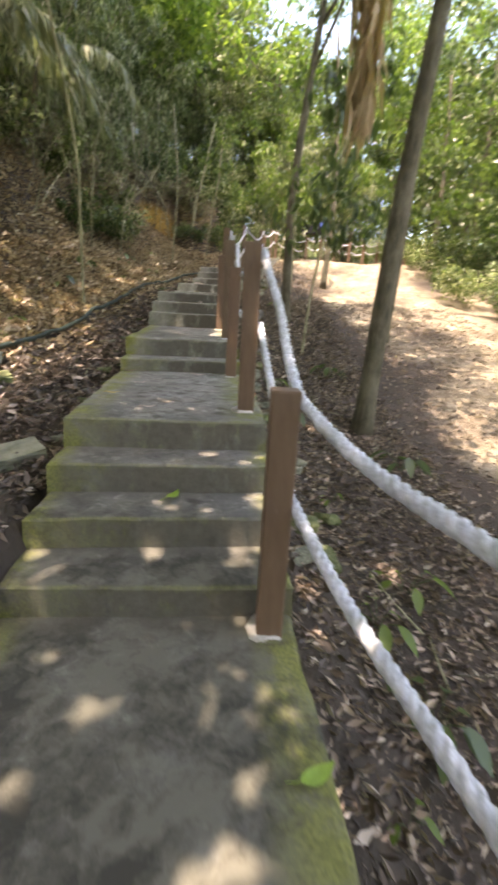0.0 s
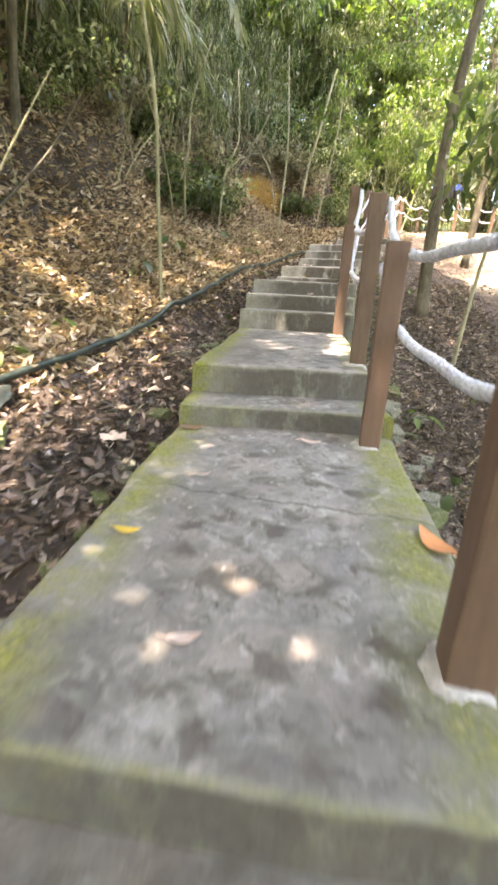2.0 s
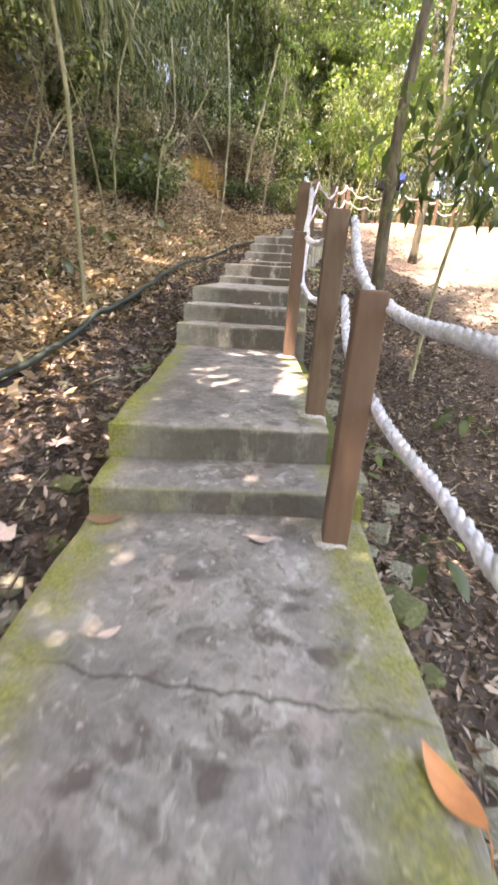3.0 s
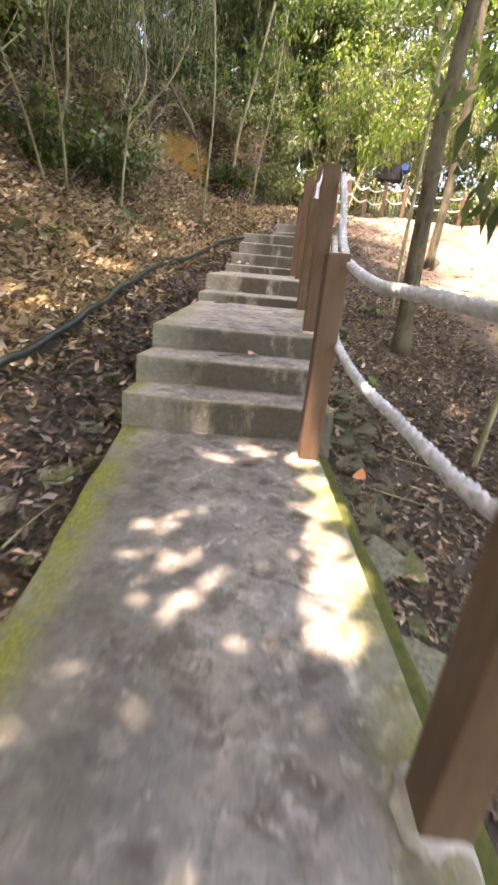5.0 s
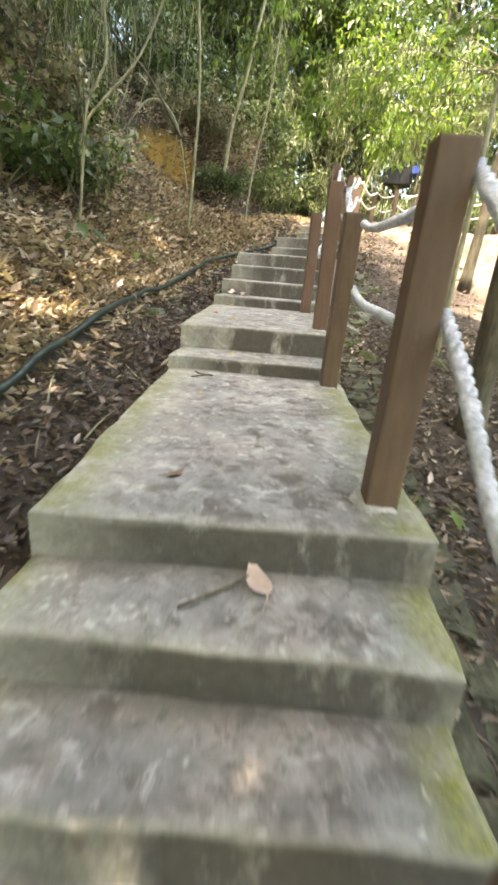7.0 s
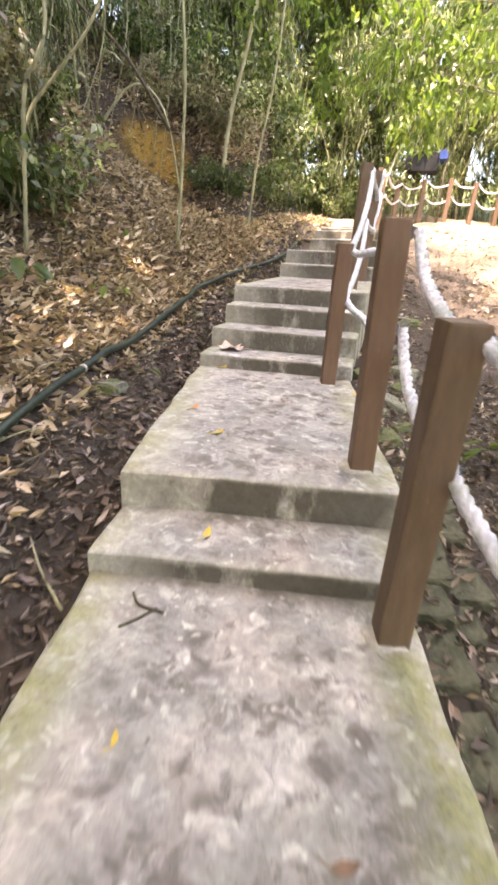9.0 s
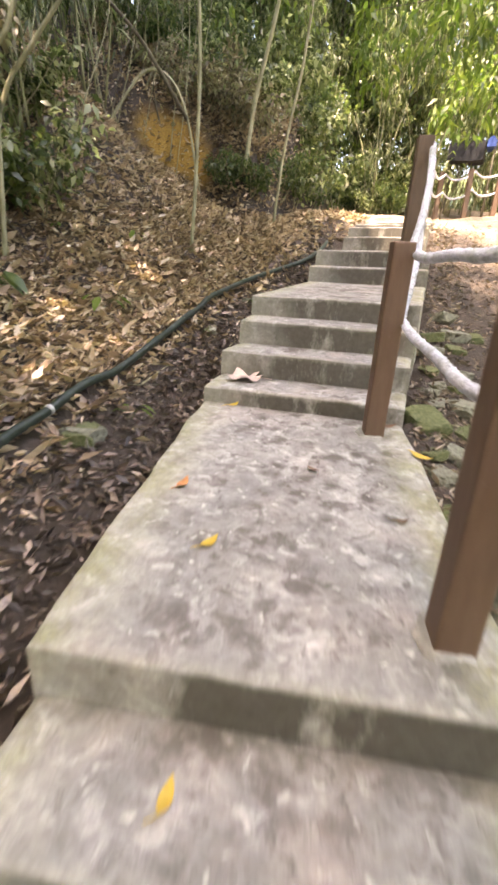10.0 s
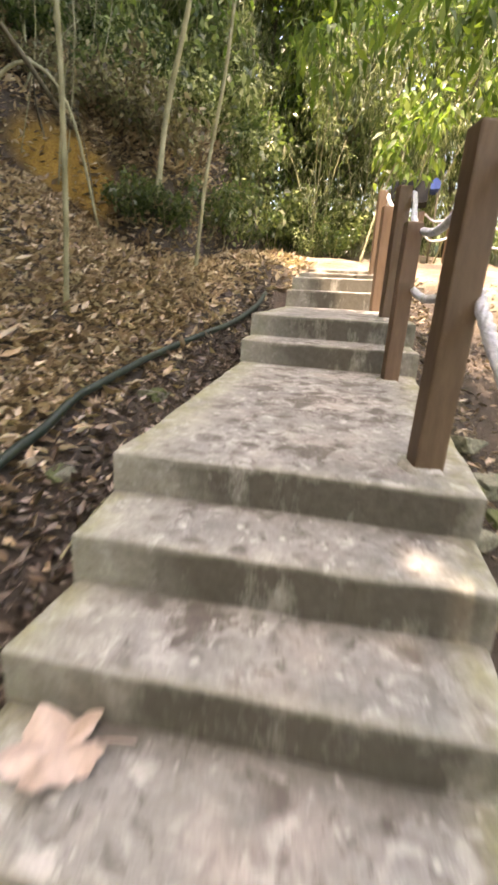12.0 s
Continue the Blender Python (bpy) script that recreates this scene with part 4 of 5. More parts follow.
# ---- bamboo and understorey on the bank ----
def bamboo_clump(seed):
    r = np.random.default_rng(seed)
    root = tagged(new("bamboo_clump"), "dense clump of thin bamboo with drooping olive leaves", "bamboo", "bamboo on the bank")
    cents = []
    for k in range(6):
        h = r.uniform(2.6, 6.2)
        a = r.uniform(0, 6.28)
        lean = r.uniform(0.3, 1.4)
        b = Vector((r.normal(0, 0.3), r.normal(0, 0.3), -0.2))
        mid = b + Vector((math.cos(a) * lean * 0.3, math.sin(a) * lean * 0.3, h * 0.55))
        tip = b + Vector((math.cos(a) * lean * 1.1, math.sin(a) * lean * 1.1, h * 0.95))
        end = tip + Vector((math.cos(a) * 0.5, math.sin(a) * 0.5, -0.15))
        pts = spline([b, mid, tip, end], 6)
        part("culm", tube("culm", pts, list(np.linspace(r.uniform(0.014, 0.028), 0.004, len(pts))), BAMBOO, 6), root)
        for q in range(11):
            p = pts[int(len(pts) * r.uniform(0.08, 0.999))]
            cents.append((p.x + r.normal(0, 0.2), p.y + r.normal(0, 0.2), p.z + r.normal(0, 0.1)))
    pl = leaf_balls(cents, r.uniform(0.2, 0.55, len(cents)), 32, r, 0.9)
    n = len(pl)
    part("foliage", leaves_mesh("foliage", pl, r.uniform(0.14, 0.32, n), *droop_angles(n, r, 0.9), LEAF_BAMBOO, LANCE_V), root)
    return root


def bush(seed, material, label):
    r = np.random.default_rng(seed)
    root = tagged(new("bush"), label, "bush", "undergrowth")
    cents = []
    for k in range(7):
        a, l = r.uniform(0, 6.28), r.uniform(0.5, 1.1)
        tip = Vector((math.cos(a) * l * 0.7, math.sin(a) * l * 0.7, l))
        part("stem", limb_mesh((0, 0, -0.1), tip, 0.012, 0.004, r, PALE_BARK, 0.1), root)
        cents += [tuple(tip * s + Vector((0, 0, 0.05))) for s in (0.5, 0.8, 1.05)]
    pl = leaf_balls(cents, r.uniform(0.2, 0.42, len(cents)), 42, r, 0.8)
    n = len(pl)
    part("foliage", leaves_mesh("foliage", pl, r.uniform(0.08, 0.2, n), *droop_angles(n, r, 0.5), material), root)
    return root


def strew(sources, spots, r, lo, hi, tilt=0.0):
    for k, (x, y) in enumerate(spots):
        m = pose(x, y, ground_z(x, y), r.normal(0, tilt), r.normal(0, tilt), r.uniform(0, 360)) @ Matrix.Scale(r.uniform(lo, hi), 4)
        src = sources[k % len(sources)]
        if k < len(sources):
            src.matrix_basis = m
        else:
            copy_thing(src, m).scale = m.to_scale()


r = np.random.default_rng(5)
PALMS = [(-4.5, 6.2), (-5.0, 3.4), (-4.6, 9.4)]
clump_spots = []
for k in range(400):
    y = r.uniform(-1.5, 23.5)
    d = r.uniform(2.3, 5.2) + (1.2 if y > 14 else 0.0)
    x = np.interp(y, HOSE_Y, HOSE_X) - d
    if all(math.hypot(x - a, y - b) > 0.85 for a, b in clump_spots) and not (-4.3 < x < -1.6 and 14.5 < y < 18.6) and all(math.hypot(x - a, (y - b + 0.5) * 0.8) > 1.25 for a, b in PALMS):
        clump_spots.append((x, y))
back_spots = []
for k in range(400):
    x, y = r.uniform(-5.0, 8.5), r.uniform(22.8, 27.0)
    if y > 23.2 + max(0, x - 2) * 0.25 and all(math.hypot(x - a, y - b) > 0.95 for a, b in back_spots):
        back_spots.append((x, y))
back_spots = back_spots[:48]
for k in range(120):
    y = r.uniform(2.5, 13)
    x = np.interp(y, HOSE_Y, HOSE_X) - r.uniform(2.7, 3.6)
    if all(math.hypot(x - a, y - b) > 0.6 for a, b in back_spots):
        back_spots.append((x, y))
strew([bamboo_clump(s) for s in (1, 2, 3, 4)], [p for p in clump_spots if p[1] < 23.5][:85] + back_spots, r, 0.75, 1.15, 5)
bush_spots = []
for k in range(500):
    y = r.uniform(-1, 24)
    d = r.uniform(2.5, 3.9) if y < 9.5 else r.uniform(1.7, 3.2)
    x = np.interp(y, HOSE_Y, HOSE_X) - d
    if all(math.hypot(x - a, y - b) > 0.55 for a, b in bush_spots) and not (-4.6 < x < -2.0 and 13.6 < y < 17.9):
        bush_spots.append((x, y))
for k in range(220):
    x = r.uniform(-2.3, -0.3)
    y = np.interp(x, HILL_X, HILL_Y) + r.uniform(0.05, 1.8)
    if all(math.hypot(x - a, y - b) > 0.42 for a, b in bush_spots):
        bush_spots.append((x, y))
for k in range(40):
    x, y = r.uniform(-3.0, 3.0), r.uniform(22.3, 24.5)
    if all(math.hypot(x - a, y - b) > 0.6 for a, b in bush_spots):
        bush_spots.append((x, y))
for k in range(90):
    x, y = r.uniform(7.0, 11), r.uniform(1, 24)
    if all(math.hypot(x - a, y - b) > 0.8 for a, b in bush_spots):
        bush_spots.append((x, y))
bank_bush = [p for p in bush_spots if p[0] < -1.5 and p[1] < 22]
rest_bush = [p for p in bush_spots if p not in bank_bush]
strew([bush(11, LEAF_DARK, "dark green leafy undergrowth on the bank"), bush(14, TANGLE, "dry brown tangle of dead bamboo leaves on the bank"), bush(15, LEAF_BAMBOO, "olive green brush on the steep bank"), bush(16, TANGLE, "withered brown undergrowth on the bank")], bank_bush[:240], r, 0.5, 1.0, 8)
strew([bush(12, LEAF_BAMBOO, "olive green leafy bush at the wood's edge"), bush(13, LEAF_DARK, "shaded green leafy bush at the wood's edge")], rest_bush[:90], r, 0.6, 1.25, 6)


# ---- saplings ----
def sapling(points, r0, r1, label, leafy=0, seed=0, material=None, size=0.2, tip_only=0.35):
    r = np.random.default_rng(seed)
    p = [Vector(q) for q in points]
    p[0].z = ground_z(p[0].x, p[0].y) - 0.05
    root = tagged(new("sapling", trunk_mesh(p, r0, r1, PALE_BARK, 8)), label, "sapling", "saplings")
    if leafy:
        pts = spline(p, 8)
        cents = [pts[int(len(pts) * r.uniform(1 - tip_only, 0.999))] + Vector((r.normal(0, 0.35), r.normal(0, 0.35), r.normal(0, 0.2))) for _ in range(leafy)]
        pl = leaf_balls([tuple(c) for c in cents], r.uniform(0.15, 0.4, leafy), 14, r, 0.8)
        n = len(pl)
        part("foliage", leaves_mesh("foliage", pl, r.uniform(0.7, 1.2, n) * size, *droop_angles(n, r, 0.8), material, OVAL_V), root)
    return root


sapling([(-2.35, 5.95, 0), (-2.28, 5.75, 2.6), (-2.2, 5.5, 3.6), (-2.4, 5.3, 5.2), (-2.6, 5.2, 6.4)], 0.026, 0.016, "thin pale sapling rising from the leafy bank", 10, 1, LEAF_DARK, 0.16, 0.25)
sapling([(-2.12, 14.3, 0), (-2.0, 14.2, 4.2), (-1.9, 14.0, 5.6), (-2.0, 13.8, 7.6)], 0.028, 0.018, "thin pale sapling on the bank of dry leaves", 8, 2, LEAF_DARK, 0.16, 0.2)
sapling([(-1.75, 17.0, 0), (-1.6, 17.0, 5.6), (-1.3, 16.8, 6.6), (-0.9, 16.6, 8.2)], 0.045, 0.025, "pale slender sapling leaning over the bank", 12, 3, LEAF_LIGHT, 0.18, 0.3)
sapling([(-1.15, 16.7, 0), (-1.0, 16.6, 4.8), (-0.75, 16.4, 6.0), (-0.55, 16.2, 7.8)], 0.028, 0.018, "thin pale sapling beside the upper steps", 10, 4, LEAF_LIGHT, 0.18, 0.3)
sapling([(1.95, 19.8, 0), (2.3, 20.0, 5.4), (2.6, 20.1, 6.2), (3.1, 20.2, 7.2)], 0.022, 0.012, "thin pale sapling at the top of the stairs", 26, 5, LEAF_LIGHT, 0.3, 0.4)
sapling([(1.53, 6.08, 0), (1.62, 6.05, 1.9), (1.8, 6.0, 3.1), (2.05, 5.9, 5.0)], 0.025, 0.014, "thin sapling with large drooping dark leaves", 46, 6, LEAF_DARK, 0.26, 0.42)
sapling([(1.62, 9.95, 0), (1.64, 9.95, 3.5), (1.66, 9.95, 5.1), (1.9, 9.9, 7.6)], 0.03, 0.015, "slim dark sapling on the sunny slope", 14, 7, LEAF_LIGHT, 0.2, 0.4)


# ---- leafy boughs reaching over the upper steps ----
def bough_tree(foot, line, r0, r1, boughs, seed, material, label, leaf=0.13):
    r = np.random.default_rng(seed)
    fz = ground_z(*foot) - 0.06
    tree = tagged(new("tree", trunk_mesh([(foot[0] + a, foot[1] + b, fz + c) for a, b, c in line], r0, r1, BARK)), label, "tree", "trees beside the stairs")
    cents = []
    for a, b in boughs:
        a, b = Vector(a) - Vector((0, 0, 0.9)), Vector(b)
        part("limb", limb_mesh(a, b, r1 * 0.25, 0.003, r, BARK, 0.4), tree)
        for q in range(7):
            p = a.lerp(b, r.uniform(0.35, 1.1))
            cents.append((p.x + r.normal(0, 0.28), p.y + r.normal(0, 0.28), p.z - abs(r.normal(0, 0.22))))
    pl = leaf_balls(cents, r.uniform(0.15, 0.42, len(cents)), 44, r, 0.7)
    n = len(pl)
    part("crown", leaves_mesh("crown", pl, r.uniform(0.7, 1.35, n) * leaf, *droop_angles(n, r, 0.9), material, OVAL_V), tree)
    return tree


bough_tree((3.0, 13.0), [(0, 0, 0), (0.1, 0, 2.5), (0.0, 0.1, 4.6), (-0.2, 0.1, 7.0)], 0.09, 0.04,
           [((3.0, 13.1, 5.6), (1.2, 13.8, 5.7)), ((2.9, 13.1, 6.4), (0.2, 14.4, 6.2)), ((2.9, 13.1, 7.0), (1.0, 15.5, 7.2)), ((2.9, 13.1, 6.6), (2.4, 15.5, 6.6)), ((2.9, 13.0, 7.6), (-0.4, 13.2, 7.3)), ((3.0, 13.0, 6.0), (4.6, 14.6, 6.6)),
            ((2.9, 13.1, 6.5), (-0.25, 14.0, 5.55)), ((2.9, 13.1, 6.2), (0.45, 14.1, 5.3)), ((2.9, 13.1, 6.0), (1.5, 14.0, 5.1)), ((2.9, 13.1, 6.6), (1.1, 14.3, 5.3)),
            ((2.9, 13.0, 7.4), (1.4, 11.4, 7.0)), ((2.9, 13.0, 7.8), (3.6, 11.0, 7.4))], 41, LEAF_LIGHT, "slim tree with bright leafy boughs over the upper steps")
bough_tree((8.2, 17.6), [(0, 0, 0), (0.1, 0, 2.5), (0.0, 0.1, 4.6), (-0.2, 0.1, 7.0)], 0.11, 0.05,
           [((8.2, 17.6, 6.6), (6.2, 18.6, 7.0)), ((8.1, 17.6, 7.4), (5.6, 17.2, 8.2)), ((8.1, 17.6, 8.4), (7.0, 19.4, 8.6)), ((8.1, 17.6, 8.9), (5.2, 19.2, 9.6)), ((8.1, 17.6, 9.0), (7.8, 15.4, 9.2)), ((8.1, 17.6, 7.8), (10.2, 18.2, 8.0))], 42, LEAF_LIGHT, "slim tree with bright leafy boughs beside the open ground")
bough_tree((3.4, 7.2), [(0, 0, 0), (0.1, 0, 2.0), (0.2, 0.1, 3.8), (0.3, 0.1, 5.6)], 0.06, 0.03,
           [((3.6, 7.3, 3.9), (2.3, 7.6, 4.1)), ((3.6, 7.3, 4.4), (2.6, 8.6, 4.8)), ((3.6, 7.3, 5.0), (2.4, 6.4, 5.2)), ((3.6, 7.3, 5.2), (4.6, 8.6, 5.6)), ((3.6, 7.3, 4.2), (4.8, 6.6, 4.4))], 43, LEAF_LIGHT, "young tree with bright hanging leaves on the slope")

# ---- stones along the stairs ----
def stone_mesh(seed, material):
    bm = bmesh.new()
    bmesh.ops.create_icosphere(bm, subdivisions=3, radius=1.0)
    for v in bm.verts:
        k = 1 + 0.5 * noise.noise(v.co * 1.3 + Vector((seed * 3.7, 0, 0))) + 0.1 * noise.noise(v.co * 3.1 + Vector((0, seed, 0)))
        q = v.co * k
        v.co = Vector((max(-0.85, min(0.8, q.x)), max(-0.7, min(0.75, q.y)) * 0.8, max(-0.6, min(0.42, q.z)) * 0.55))
    return bm_mesh("stone", bm, material)


r = np.random.default_rng(91)
stones = [tagged(new("stone", stone_mesh(k, MOSS_STONE if k % 2 else STONE)), lab, "stone", "stones beside the stairs") for k, lab in enumerate(
    ("grey weathered stone half sunk beside the stairs", "moss-covered green stone half sunk beside the stairs", "rough grey stone half sunk beside the stairs", "mossy olive stone half sunk beside the stairs"))]
spots = []
for k in range(900):
    y = r.uniform(0.4, 12.5)
    if 4.9 < y < 9.4:
        continue
    x = np.interp(y, XR_Y, XR) + 0.12 + abs(r.normal(0, 0.16))
    size = r.uniform(0.08, 0.19)
    if all(math.hypot(x - a, y - b) > (size + c) * 0.85 for a, b, c in spots):
        spots.append((x, y, size))
for k in range(60):
    y = r.uniform(1.0, 6.2)
    x = np.interp(y, XL_Y, XL) - 0.12 - abs(r.normal(0, 0.12))
    size = r.uniform(0.05, 0.11)
    if all(math.hypot(x - a, y - b) > (size + c) * 1.1 for a, b, c in spots):
        spots.append((x, y, size))
spots += [(-1.72, 9.95, 0.17), (-1.35, 4.9, 0.13), (-1.1, 13.4, 0.14), (-1.4, 12.2, 0.1), (-0.5, 21.6, 0.45)]
for k, (x, y, size) in enumerate(spots[:150] + spots[-5:]):
    m = pose(x, y, ground_z(x, y) + size * 0.12, r.normal(0, 8), r.normal(0, 8), r.uniform(0, 360)) @ Matrix.Scale(size, 4)
    if k < 4:
        stones[k].matrix_basis = m
    else:
        copy_thing(stones[k % 4], m).scale = m.to_scale()


def flat_slab(x, y, z, w, d, h, turn, label, material=None, tilt=1.0):
    bm = bmesh.new()
    bmesh.ops.create_cube(bm, size=1.0)
    bmesh.ops.subdivide_edges(bm, edges=list(bm.edges), cuts=4, use_grid_fill=True)
    for v in bm.verts:
        v.co = Vector((v.co.x * w, v.co.y * d, v.co.z * h)) + 0.02 * Vector((noise.noise(v.co * 3), noise.noise(v.co * 3 + Vector((5, 0, 0))), noise.noise(v.co * 3 + Vector((0, 5, 0))) * 0.5))
    ob = tagged(new("stone_slab", bm_mesh("stone_slab", bm, material or (MOSS_STONE if w < 0.4 else STONE))), label, "slab", "loose slabs")
    ob.matrix_basis = pose(x, y, z, 6 * tilt, -8 * tilt, turn)


flat_slab(-2.22, 2.42, ground_z(-2.22, 2.42) + 0.03, 0.42, 0.30, 0.09, 20, "grey broken concrete slab lying on the earth")
flat_slab(-1.95, 2.12, ground_z(-1.95, 2.12) + 0.03, 0.36, 0.24, 0.07, 35, "mossy green broken slab lying on the earth")
flat_slab(-1.15, 0.75, ground_z(-1.15, 0.75) + 0.04, 0.5, 0.28, 0.08, 40, "grey stone slab sunk beside the lowest steps")
flat_slab(-1.9, 0.1, ground_z(-1.9, 0.1) + 0.03, 0.5, 0.3, 0.08, 10, "grey stone slab sunk in the dark earth")

r = np.random.default_rng(404)
y = 5.0
while y < 9.3:
    d = r.uniform(0.24, 0.36)
    x = float(np.interp(y, XR_Y, XR)) + 0.04
    for w in (r.uniform(0.2, 0.28), r.uniform(0.16, 0.24)):
        flat_slab(x + w / 2, y, ground_z(x + w / 2, y) - 0.025, w - 0.02, d - 0.025, 0.09, r.normal(0, 4), "mossy dark paving block sunk beside the stairs", PAVING, 0.3)
        x += w
    y += d

# ---- single fallen leaves and twigs on the stairs ----
def coloured_leaf(name, colour):
    return simple_material(name, tuple(k * 0.7 for k in colour), colour, 30.0, 0.55, 0.2, 0.004)


ORANGE_LEAF, YELLOW_LEAF, GREEN_LEAF, PALE_LEAF, BROWN_LEAF = (coloured_leaf(n, c) for n, c in (("orange_leaf", (0.62, 0.26, 0.10)), ("yellow_leaf", (0.66, 0.45, 0.07)), ("green_leaf", (0.22, 0.34, 0.05)),
                                                                                             ("pale_leaf", (0.63, 0.49, 0.42)), ("brown_leaf", (0.22, 0.13, 0.08))))


def fallen_leaf(x, y, z, length, turn, material, label, wide=0.42, curl=0.15):
    verts, faces, n = [], [], 9
    for i in range(n):
        t = i / (n - 1)
        half = 0.5 * wide * length * math.sin(math.pi * min(1, t * 0.96 + 0.03)) ** 0.8 * (1.25 - 0.5 * t)
        lift = curl * length * (2 * t - 1) ** 2
        for sgn in (-1, -0.5, 0, 0.5, 1):
            verts.append(((t - 0.5) * length, sgn * half, lift + 0.16 * abs(sgn) * half + 0.004))
    for i in range(n - 1):
        for k in range(4):
            a = i * 5 + k
            faces.append((a, a + 1, a + 6, a + 5))
    ob = tagged(new("fallen_leaf", mesh_from("fallen_leaf", verts, faces, material, True)), label, "leaf", "fallen leaves on the stairs")
    part("stalk", tube("stalk", [(-0.5 * length, 0, curl * length + 0.004), (-0.62 * length, 0.01, curl * length * 0.8 + 0.003), (-0.75 * length, 0.03, 0.006)], 0.0018, material, 5), ob)
    ob.matrix_basis = pose(x, y, z + 0.004, 0, 0, turn)


for x, y, length, turn, material, label in (
        (0.50, 1.52, 0.20, 115, ORANGE_LEAF, "large curled orange-brown leaf on mossy landing"), (-0.56, 1.32, 0.10, 10, YELLOW_LEAF, "small yellow fallen leaf on the landing"), (0.07, 0.23, 0.13, 70, GREEN_LEAF, "fresh green leaf lying on a step"),
        (0.70, -1.08, 0.13, 30, GREEN_LEAF, "fresh green leaf at the landing's edge"), (0.27, 9.75, 0.13, -40, YELLOW_LEAF, "bright yellow leaf beside the railing post"), (-0.33, 5.84, 0.17, 110, PALE_LEAF, "pale curled dry leaf on a step"),
        (-0.67, 8.84, 0.09, 60, YELLOW_LEAF, "small yellow leaf on the landing"), (-0.88, 9.25, 0.10, 80, ORANGE_LEAF, "small orange leaf on the landing"), (-0.62, 8.14, 0.08, 85, YELLOW_LEAF, "slim yellow leaf lying on a step"),
        (-0.84, 10.40, 0.11, 55, YELLOW_LEAF, "yellow-brown leaf at the foot of a step"), (0.0, 2.45, 0.12, 5, PALE_LEAF, "pale dry leaf at the foot of a step"),
        (-0.72, 2.48, 0.16, 20, BROWN_LEAF, "brown leaf at the foot of a step"), (-0.45, 1.85, 0.08, 40, PALE_LEAF, "small pale leaf on the landing"), (0.15, 10.18, 0.14, 12, BROWN_LEAF, "brown dry leaf at the foot of a step"),
        (-0.25, 4.9, 0.12, 30, BROWN_LEAF, "dark brown leaf on the sunlit landing"), (0.33, 4.86, 0.16, 70, ORANGE_LEAF, "orange-brown leaf on the landing's edge"), (-0.15, 7.1, 0.07, 15, BROWN_LEAF, "small brown leaf on the landing"),
        (-0.66, 6.2, 0.08, 50, BROWN_LEAF, "small brown leaf on the landing"), (-0.3, 9.5, 0.07, 140, BROWN_LEAF, "small brown leaf on the landing"), (0.05, 9.1, 0.06, 20, BROWN_LEAF, "small brown leaf on the landing"),
        (-0.2, 0.9, 0.09, 25, PALE_LEAF, "pale leaf near the landing's front edge"), (-0.74, 7.32, 0.045, 100, YELLOW_LEAF, "small yellow leaf on the landing")):
    fallen_leaf(x, y, floor_z(x, y), length, turn, material, label)


def lobed_leaf(x, y, z, length, turn, material, label):
    """A broad dry leaf with five crinkled lobes."""
    verts, faces, n, rings = [(0, 0, 0.02)], [], 60, 5
    for q in range(1, rings + 1):
        for i in range(n):
            a = 2 * math.pi * i / n
            reach = 0.38 + 0.11 * abs(math.cos(2.5 * a)) ** 1.5 + 0.02 * math.cos(15 * a) - 0.2 * max(0, math.cos(a + math.pi)) ** 6
            d = length * reach * q / rings
            p = Vector((d * math.cos(a) * 1.15, d * math.sin(a) * 0.85, 0))
            p.z = 0.02 + 0.05 * length * (q / rings) * math.cos(5 * a) + 0.11 * length * noise.noise(Vector((p.x * 11, p.y * 11, 3.0))) + 0.05 * length * q / rings
            p.z = max(0.002, p.z)
            verts.append(tuple(p))
    for i in range(n):
        faces.append((0, 1 + i, 1 + (i + 1) % n))
    for q in range(rings - 1):
        for i in range(n):
            a, b = 1 + q * n + i, 1 + q * n + (i + 1) % n
            faces.append((a, a + n, b + n, b))
    ob = tagged(new("fallen_leaf", mesh_from("fallen_leaf", verts, faces, material, True)), label, "leaf", "fallen leaves on the stairs")
    part("stalk", tube("stalk", [(-0.3 * length, 0, 0.012), (-0.5 * length, 0.01, 0.01), (-0.7 * length, 0.03, 0.005)], 0.0025, material, 5), ob)
    ob.matrix_basis = pose(x, y, z + 0.002, 0, 0, turn)


lobed_leaf(-0.79, 10.68, floor_z(-0.79, 10.68), 0.27, 200, PALE_LEAF, "large crinkled pale dry lobed leaf on a step")
lobed_leaf(-2.2, 3.9, ground_z(-2.2, 3.9) + 0.03, 0.2, 60, PALE_LEAF, "pale crumpled dry leaf on the bank")
lobed_leaf(-1.35, 3.3, ground_z(-1.35, 3.3) + 0.03, 0.17, 10, PALE_LEAF, "pale crumpled dry leaf in the earth gutter")
lobed_leaf(-1.2, 2.4, ground_z(-1.2, 2.4) + 0.03, 0.2, 120, PALE_LEAF, "pale crumpled dry leaf beside the stairs")


def twig(points, label):
    pts = [(x, y, floor_z(x, y) + 0.012) for x, y in points]
    tagged(new("twig", tube("twig", spline(pts, 4), 0.005, BARK, 6)), label, "twig", "twigs on the stairs")


twig([(-0.86, 7.86), (-0.82, 7.80), (-0.72, 7.77)], "thin dark twig lying on the landing")
twig([(-0.86, 7.69), (-0.81, 7.73), (-0.75, 7.79)], "thin dark twig lying on the landing")
twig([(-0.55, 5.70), (-0.42, 5.80), (-0.36, 5.86)], "thin dark twig lying on a step")

